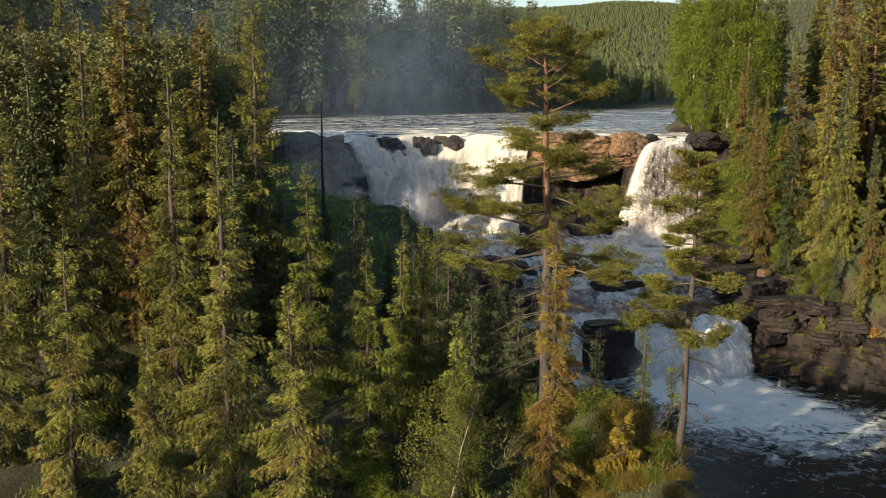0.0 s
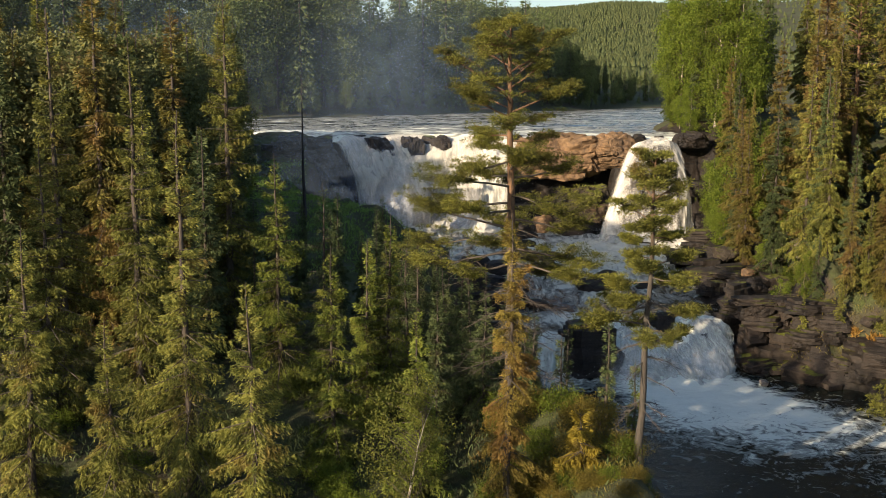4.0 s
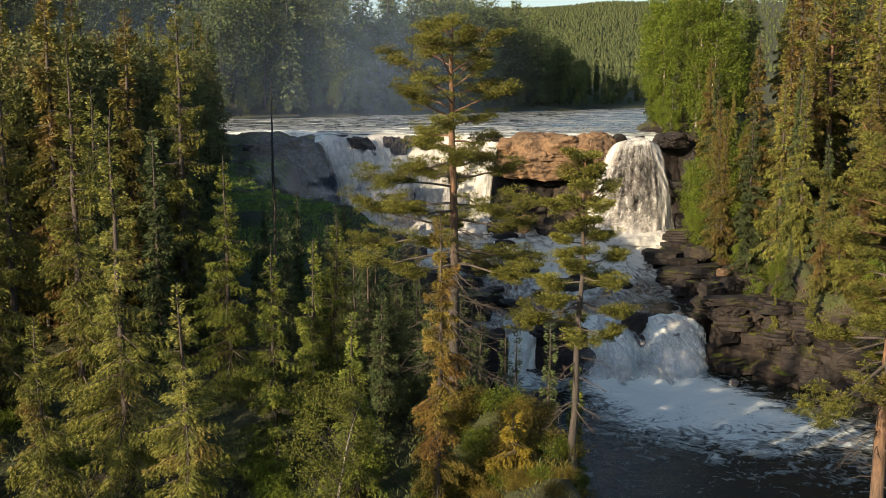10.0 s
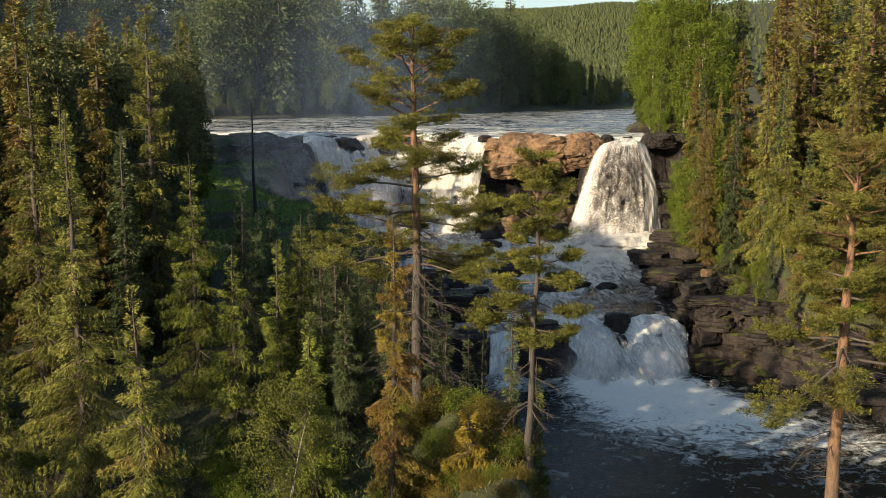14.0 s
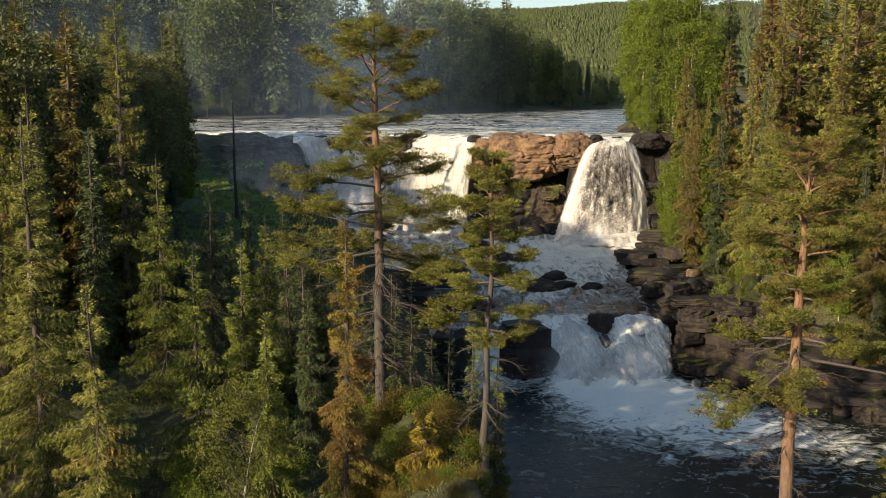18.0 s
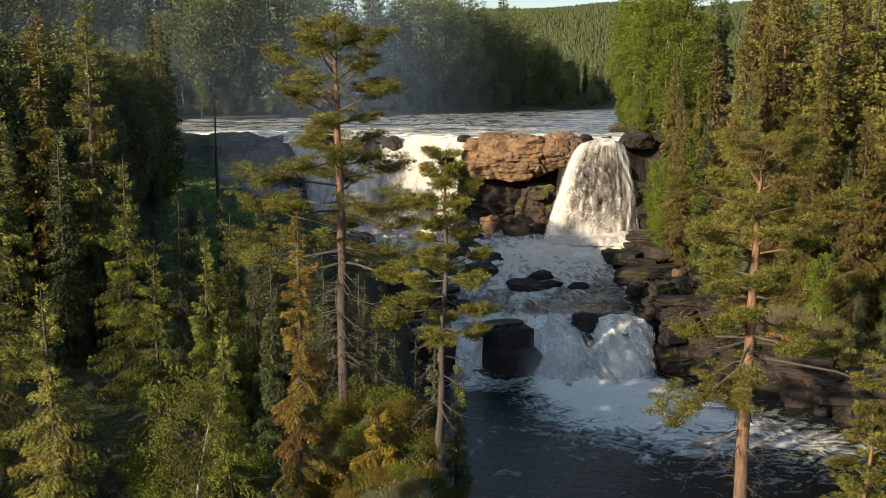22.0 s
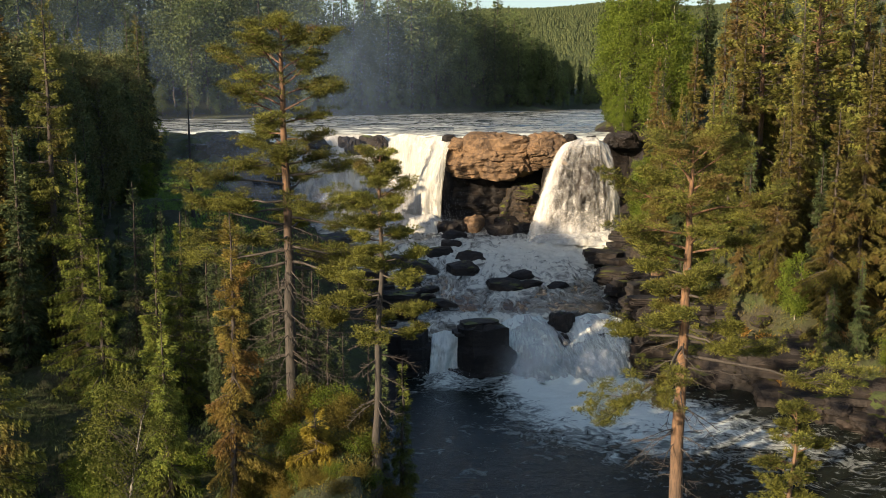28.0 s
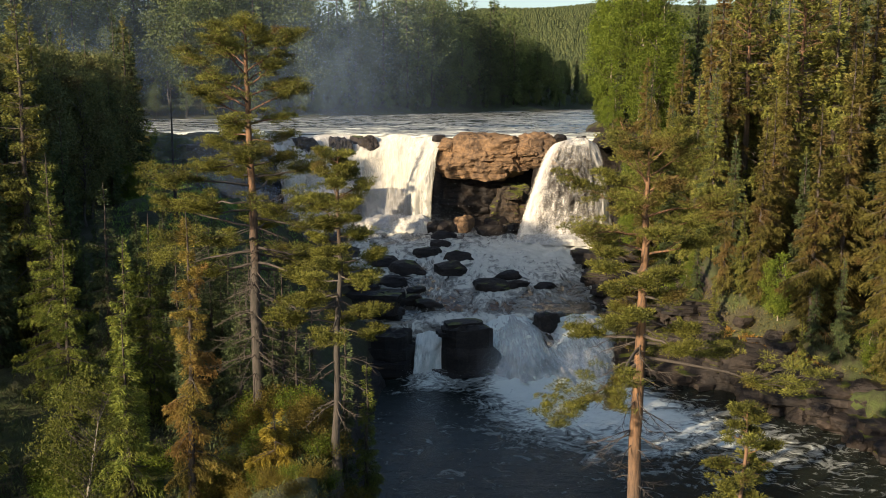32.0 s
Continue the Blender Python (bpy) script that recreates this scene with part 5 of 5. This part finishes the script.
for k in range(8):
    x, y = rs.uniform(-17, 1.5), rs.uniform(33, 40)
    plant(LOW, "shrub", "low green shrub under the spruces", "shrub", x, y, rs.uniform(0.5, 0.8), rs.uniform(0, 360), None, "shrubs on the bank")

# dead snag on the green slope
SNAG, _ = trunk_mesh("trunk", 11.2, 0.15, BARK_DEAD, 41, 0.1, 8)
snag = thing("dead_tree", "bare grey dead trunk on the grassy slope", "dead tree", (-9.6, 78.8, land_at(-9.6, 78.8)))
part("trunk", SNAG, snag)
rr = np.random.default_rng(41)
for k in range(14):
    z, a, ln = rr.uniform(3, 10.5), rr.uniform(0, 6.28), rr.uniform(0.3, 0.9)
    part("dead_limb", mesh_of("dead_limb", *tube([[0, 0, z], [math.cos(a) * ln, math.sin(a) * ln, z - 0.3 * ln]], [0.03, 0.008], 4), BARK_DEAD), snag)

# dense thicket at the top of the bank, added to block sun from the pool
for k, (x, y, top) in enumerate([(1.4, 48.5, 18.6), (3.4, 48.0, 18.4), (-0.8, 49.5, 19.0), (5.2, 49.0, 17.6), (2.6, 51.0, 18.0), (0.0, 53.4, 19.3), (-1.6, 52.0, 19.4), (2.6, 46.6, 19.6), (4.4, 45.0, 19.2), (-0.6, 51.6, 19.2), (1.6, 49.8, 19.0)]):
    own_spruce(x, y, top, 1.4, 3200, 80 + k, DARK_SHADE_SPRUCE, "dark thicket spruce above the pool")

# shared kinds for the woods
MID = [spruce_kind(20, 2.5, 9000, 0.38, 0.12, DARK_SHADE_SPRUCE, 52, sides=6, slim=0.8, limbs=False, ragged=0.45)]
FINE = [spruce_kind(20, 2.7, 26000, 0.29, 0.07, m, 80 + k, sides=6, slim=sl, ragged=0.55, droop=0.8) for k, (m, sl) in enumerate([(SPRUCE, 1.0), (OLIVE, 0.8), (OLIVE, 0.85), (DARK_SHADE_SPRUCE, 0.9)])]
MID_PINE = [pine_kind(20, 3.2, 0.5, 60, 190, 24, 6, 0.42, 0.14)]
MID_LEAF = [leafy_kind(17, 3.2, 15000, 0.24, LEAF, 62, 0.12, clumps=150, squat=0.62), leafy_kind(8, 2.3, 8000, 0.2, LEAF, 63, 0.06, clumps=90, squat=0.65)]
FAR = [spruce_kind(24, 3.2, 1300, 1.0, 0.36, DARK_SHADE_SPRUCE, 70, limbs=False, sides=5), spruce_kind(24, 2.8, 1300, 1.0, 0.36, SPRUCE, 71, limbs=False, sides=5, slim=0.6)]
FAR_BIRCH = [leafy_kind(21, 4.6, 4500, 0.45, FAR_LEAF, 72, 0.25, BARK_GREY, clumps=45), leafy_kind(19, 4.0, 4500, 0.45, FAR_LEAF, 73, 0.2, BARK_GREY, clumps=45)]
NAMES = {0: ("spruce_tree", "spruce"), 1: ("pine_tree", "pine"), 2: ("birch_tree", "birch")}


def wood(kinds, spots, sort, label, group):
    name, cat = NAMES[sort]
    for x, y, s, t in spots:
        plant(kinds[int(t * 7.3) % len(kinds)], name, label, cat, x, y, s, t * 360, None, group, 0.0, 1.0)


def wood_mass(kinds, spots, label):
    """Trees too far off to tell apart, in one mesh: corners and faces of a kind, set down at each spot."""
    shapes = []
    for kind in kinds:
        vs, fs, ms, k = [], [], [], 0
        for slot, (n, me) in enumerate(kind):
            v, f = np.empty(len(me.vertices) * 3, np.float32), np.empty(len(me.loops), np.int32)
            me.vertices.foreach_get("co", v)
            me.loops.foreach_get("vertex_index", f)
            vs.append(v.reshape(-1, 3)), fs.append(f.reshape(-1, 4) + k), ms.append(np.full(len(f) // 4, slot, np.int32))
            k += len(vs[-1])
        shapes.append((np.concatenate(vs), np.concatenate(fs), np.concatenate(ms)))
    pieces, slots = [], []
    for x, y, s, t in spots:
        v, f, m = shapes[int(t * 7.3) % len(shapes)]
        c, q = math.cos(t * 6.283), math.sin(t * 6.283)
        w = np.c_[v[:, 0] * c - v[:, 1] * q, v[:, 0] * q + v[:, 1] * c, v[:, 2]] * s + np.array([x, y, land_at(x, y) - 0.15])
        pieces.append((w, f)), slots.append(m)
    me = mesh_of("far_spruces", *join(pieces), BARK_SPRUCE)
    me.materials.append(DARK_SHADE_SPRUCE)
    me.polygons.foreach_set("material_index", np.concatenate(slots))
    tagged(new("far_spruces", me), label, "forest", kind="stuff")


def scatter(count, xs, ys, gap, seed, keep=lambda x, y: True, size=(0.8, 1.15), grow=lambda x, y: 1.0):
    rr = random.Random(seed)
    got = []
    for _ in range(count * 60):
        x, y = rr.uniform(*xs), rr.uniform(*ys)
        if keep(x, y) and all((x - a) ** 2 + (y - b) ** 2 > gap * gap for a, b, _, _ in got):
            got.append((x, y, rr.uniform(*size) * grow(x, y), rr.random()))
        if len(got) == count:
            break
    return got


# unseen spruces added beside the camera to keep sun off pool and ledges
for x, y, top, k in [(-23, 34.2, 31, 0.1), (-26, 31.2, 31.5, 0.4), (-29, 34, 31, 0.6), (-16, 8, 29, 0.7), (-13, 8, 29, 0.9), (-15, 4.5, 29, 0.2), (-21, 10, 29, 0.5), (-24, 6, 29, 0.3), (-20, 3, 29, 0.8)]:
    wood(FINE[:1], [(x, y, (top - land_at(x, y)) / 20.0, k)], 0, "unseen spruce added to block sun from pool and ledges", "woods along the near bank")

SHADY, SUNNY, FARW = "woods on the shaded bank", "woods on the sunny bank", "woods beyond the river"
# shaded bank: woods between the foreground and the falls, leaving the green slope open
open_slope = lambda x, y: x < left_shore(y) - 3 and not (x > -15.5 - 0.27 * max(0, y - 88) and y > 58)
low_back = lambda x, y: float(np.interp(y, [72, 74, 85, 87, 104, 106], [1.0, 0.62, 0.62, 0.48, 0.48, 0.62])) if x < -22 else 1.0
wood([FINE[0], FINE[3], FINE[1]], scatter(40, (-52, -11), (52, 138), 4.2, 1, open_slope, (0.7, 0.95), low_back), 0, "tall spruce in the shaded woods above the gorge", SHADY)
wood(MID, scatter(24, (-42, -16), (46, 100), 3.6, 21, lambda x, y: open_slope(x, y), (0.75, 0.92), low_back), 0, "crowded tall spruce shading the slope", SHADY)
SHADE_LEAF = [leafy_kind(17, 3.2, 9000, 0.26, LIFTED_GREEN, 64, 0.15, BARK_GREY, clumps=120, squat=0.7)]
wood([FINE[1], FINE[0]], scatter(16, (-29, -15), (50, 80), 3.4, 56, lambda x, y: True, (0.94, 1.06), lambda x, y: (32.0 - land_at(x, y)) / 20.0), 0, "brownish tall spruce in the shaded wood", SHADY)
# round-topped trees added in the spruce wood to block sun from the rapids
wood(SHADE_LEAF, scatter(30, (-29, -17), (52, 88), 3.0, 53, lambda x, y: True, (0.96, 1.03), lambda x, y: (30.4 - land_at(x, y)) / 17.4), 2, "round-topped birch added to keep sun off the rapids", SHADY)
# these two stands are packed to keep the left fall in shade
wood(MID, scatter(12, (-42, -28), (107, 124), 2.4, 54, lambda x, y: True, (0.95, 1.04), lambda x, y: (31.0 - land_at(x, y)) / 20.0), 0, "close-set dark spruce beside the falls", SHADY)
wood(SHADE_LEAF, scatter(30, (-42, -27), (105, 126), 2.5, 55, lambda x, y: True, (0.96, 1.03), lambda x, y: (31.0 - land_at(x, y)) / 17.4), 2, "round-topped birch added to keep sun off the falls", SHADY)
# tree heights set so the wood blocks sun from the rapids
screen = lambda x, y: (29.0 - land_at(x, y)) / 20.0
bank = scatter(40, (-27, -15.5), (49, 88), 2.2, 51, lambda x, y: True, (0.95, 1.04), screen)
wood(MID, bank[::3], 0, "close-set dark spruce on the shaded bank", SHADY)
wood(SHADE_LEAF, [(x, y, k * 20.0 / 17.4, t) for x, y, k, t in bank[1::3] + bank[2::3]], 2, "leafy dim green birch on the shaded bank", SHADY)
wood(MID, scatter(14, (-15, -10), (47, 60), 2.2, 52, lambda x, y: x < left_shore(y) - 3, (0.92, 1.0), lambda x, y: (25.5 - land_at(x, y)) / 20.0), 0, "close-set dark spruce on the shaded bank", SHADY)
wood(MID, scatter(20, (-10, 6), (46, 62), 2.3, 12, lambda x, y: x < left_shore(y) - 2.5, (0.28, 0.40)), 0, "small dark spruce on the shaded slope", SHADY)
wood(MID_LEAF[1:], scatter(26, (-34, -13), (84, 134), 2.4, 2, lambda x, y: -22 - 0.27 * (y - 88) < x < -15 - 0.27 * (y - 88), (0.35, 0.7)), 2, "leafy young birch on the shaded green slope", SHADY)
ledge = lambda y: np.interp(y, [80, 86, 95, 105, 112, 118, 122], [1.8, 3.8, 6.5, 9, 6, 2.5, 1.8])
# sunny bank: single trees first, then the woods behind
wood(MID_LEAF[:1], [(37.0, 131.0, 1.0, 0.1), (38.0, 126.5, 1.1, 0.5), (37.0, 136.0, 1.15, 0.8), (34.6, 142.5, 1.0, 0.3), (40.0, 130.0, 1.2, 0.9), (36.0, 147.0, 1.1, 0.6)], 2, "tall bright green birch above the falls", SUNNY)
wood(MID_LEAF[1:], [(36.0, 112.0, 1.2, 0.2), (34.5, 116.0, 1.0, 0.6), (36.5, 106.0, 1.3, 0.4), (38.2, 77.0, 0.62, 0.7), (43.0, 70.0, 0.5, 0.2), (34.0, 120.0, 0.7, 0.2), (33.0, 112.5, 0.6, 0.9), (33.6, 116.5, 0.6, 0.4), (34.9, 123.0, 0.6, 0.6), (33.6, 130.0, 0.55, 0.1), (34.6, 133.5, 0.62, 0.5), (33.8, 137.0, 0.5, 0.8), (35.2, 128.0, 0.65, 0.3), (33.6, 141.0, 0.5, 0.7), (35.0, 145.0, 0.6, 0.4)], 2, "bright green leafy young birch", SUNNY)
wood([FINE[2], FINE[0]], [(37.3, 97.0, 1.15, 0.05), (39.0, 100.0, 1.2, 0.3), (36.2, 103.5, 1.1, 0.6), (38.0, 92.5, 1.0, 0.85), (40.5, 96.0, 1.2, 0.2)], 0, "tall rust-tinged spruce on the sunny bank", SUNNY)
wood([FINE[2], FINE[1], FINE[3], FINE[2]], [(38.9, 82.0, 0.80, 0.2), (42.6, 76.0, 1.05, 0.45), (44.2, 72.5, 1.05, 0.7), (41.0, 86.0, 0.95, 0.1), (36.3, 84.0, 0.6, 0.9), (46.5, 78.0, 1.2, 0.3), (48.0, 70.0, 1.1, 0.8), (34.8, 80.5, 0.5, 0.5), (37.2, 79.0, 0.75, 0.55), (40.0, 74.8, 0.9, 0.15), (43.5, 68.0, 0.8, 0.65),
                        (36.0, 90.0, 0.85, 0.4), (35.0, 110.0, 0.7, 0.7), (40.5, 79.0, 0.6, 0.35), (33.6, 109.0, 0.55, 0.9), (34.4, 114.0, 0.6, 0.1)],
     0, "sunlit olive spruce on the rocky bank", SUNNY)
wood([FINE[1], FINE[3], FINE[2], FINE[0]], [(32.4, 101.0, 0.7, 0.0), (33.6, 96.0, 0.9, 0.15), (33.2, 106.0, 0.75, 0.3), (34.8, 91.0, 0.95, 0.43), (34.6, 111.0, 0.85, 0.56), (35.6, 116.0, 0.8, 0.7), (36.2, 121.5, 0.7, 0.85), (35.4, 87.0, 0.8, 0.97)],
     0, "drooping spruce at the edge of the rock ledge", SUNNY)
wood([FINE[3], FINE[1]], [(35.6, 134.5, 0.8, 0.1), (38.0, 138.0, 0.95, 0.35), (35.4, 147.0, 0.85, 0.55), (39.5, 133.0, 1.05, 0.8)], 0, "dark spruce among the birches above the falls", SUNNY)
wood(MID_PINE, [(40.2, 94.0, 1.05, 0.2), (43.5, 90.0, 1.1, 0.6)], 1, "tall pine with bare orange trunk", SUNNY)
wood([FINE[0], FINE[1], MID[0]], scatter(34, (36, 75), (70, 150), 4.2, 3, lambda x, y: x > right_shore(y) + 8, (0.85, 1.2)), 0, "tall spruce in the sunny woods", SUNNY)
wood(MID_LEAF[1:], scatter(46, (28, 42), (84, 124), 1.5, 31, lambda x, y: right_shore(y) + ledge(y) < x < right_shore(y) + ledge(y) + 6, (0.22, 0.5)), 2, "leafy bush on the rocky bank", SUNNY)
wood([FINE[0], FINE[3]], scatter(16, (28, 44), (70, 124), 2.0, 32, lambda x, y: right_shore(y) + ledge(y) < x < right_shore(y) + ledge(y) + 6, (0.2, 0.42)), 0, "young spruce on the rocky bank", SUNNY)
wood([FINE[3], FINE[1]], scatter(20, (47, 64), (68, 112), 3.4, 33, lambda x, y: True, (0.95, 1.25)), 0, "tall spruce in the sunny woods", SUNNY)
# beyond the river
beyond = lambda x, y: y > far_shore(x) + 4
lower = lambda x, y: float(np.interp(x, [-40, 0, 27, 34, 45, 60], [1.25, 1.2, 1.15, 0.85, 0.55, 0.42]))
wood_mass(FAR, scatter(110, (-110, 75), (190, 345), 5.0, 4, lambda x, y: beyond(x, y) and y < far_shore(x) + 50, (0.75, 1.12), lower), "dark spruces along the far river bank")
wood(FAR_BIRCH, scatter(90, (-110, 75), (190, 330), 5.0, 5, lambda x, y: beyond(x, y) and y < far_shore(x) + 40, (0.65, 1.1), lower), 2, "hazy green birch on the far river bank", FARW)

# cover for the added hillside that shades the far woods
wood_mass(FAR, scatter(26, (-130, -74), (130, 250), 6.0, 41, lambda x, y: True, (0.7, 1.0)), "spruces on the unseen hillside added to shade far woods")

wood(FAR_BIRCH, [(x + 0.8 * math.sin(x * 2.1), float(far_shore(x)) + 3.0 + 1.6 * math.sin(x * 1.3), 0.26 + 0.1 * math.sin(x * 3.7), (x * 0.37) % 1.0) for x in np.arange(-75, 62, 2.3)], 2, "willow bush at the water's far edge", "bushes on the far shore")

# forest over the far hill
rng = np.random.default_rng(8)
n = 22000
hy = 330 + (1600 - 330) * rng.uniform(0, 1, n) ** 0.7
hx = np.where(rng.uniform(0, 1, n) < 0.7, rng.uniform(-0.02, 0.3, n), rng.uniform(-0.32, 0.52, n)) * hy + 10
ok = hy > far_shore(hx) + 60
hx, hy = hx[ok], hy[ok]
hz = land(hx, hy)
pieces = []
ang = np.linspace(0, 2 * np.pi, 5, endpoint=False)
for x, y, z, s, t in zip(hx, hy, hz, rng.uniform(0.22, 0.5, len(hx)), rng.uniform(0, 6, len(hx))):
    for z0, z1, rad in ((1.0, 9, 4.6), (5.5, 14, 3.0)):
        ring = np.c_[x + np.cos(ang + t + z0) * rad * s, y + np.sin(ang + t + z0) * rad * s, np.full(5, z + z0 * s)]
        pieces.append((np.vstack([ring, [[x, y, z + z1 * s]]]), np.array([[k, (k + 1) % 5, 5] for k in range(5)])))
tagged(new("hill_forest", mesh_of("hill_forest", *join(pieces), HILL)), "distant spruce forest covering the hill", "forest", kind="stuff")


# ---- low growth ----
def undergrowth(name, count, xs, ys, tall, mat, label, seed, keep):
    rng = np.random.default_rng(seed)
    x, y = rng.uniform(*xs, count), rng.uniform(*ys, count)
    ok = keep(x, y) & (fbm(np.c_[x, y, x * 0], 0.6, 3) > -0.25)
    x, y = x[ok], y[ok]
    k = len(x)
    c = np.c_[x, y, land(x, y) + rng.uniform(-0.1, 0.25, k) * tall]
    d = rng.normal(size=(k, 3)) * np.array([0.6, 0.6, 0.3]) + np.array([0, 0, 0.8])
    v, f = blades(c, d, tall * rng.uniform(0.5, 1.3, k), tall * 0.2, rng)
    tagged(new(name, mesh_of(name, v, f, mat)), label, "undergrowth", kind="stuff")


undergrowth("undergrowth", 26000, (-24, 10.5), (27, 48), 0.28, DARK_SHADE_SPRUCE, "dark low growth under the spruces", 1, lambda x, y: x < left_shore(y) - 0.5)
undergrowth("undergrowth", 14000, (2.5, 12.0), (26, 38), 0.22, OLIVE, "yellowing berry scrub on the bank edge", 2, lambda x, y: x < left_shore(y) - 0.3)
undergrowth("grass", 70000, (-30, 0), (66, 131), 0.34, GRASS, "green grass on the shaded slope", 3, lambda x, y: (x < left_shore(y) - 3) & (x > -17 - 0.27 * (y - 88)))
undergrowth("undergrowth", 90000, (28, 55), (58, 126), 0.30, OLIVE, "mixed low growth on the sunny bank", 4, lambda x, y: (x > right_shore(y) + ledge(y)) & (x < right_shore(y) + 14))
undergrowth("grass", 26000, (34.5, 40.5), (71, 79), 0.5, DRY, "orange dry grass on the bank", 5, lambda x, y: (x > right_shore(y) + 1.2) & (x < right_shore(y) + 4.5))
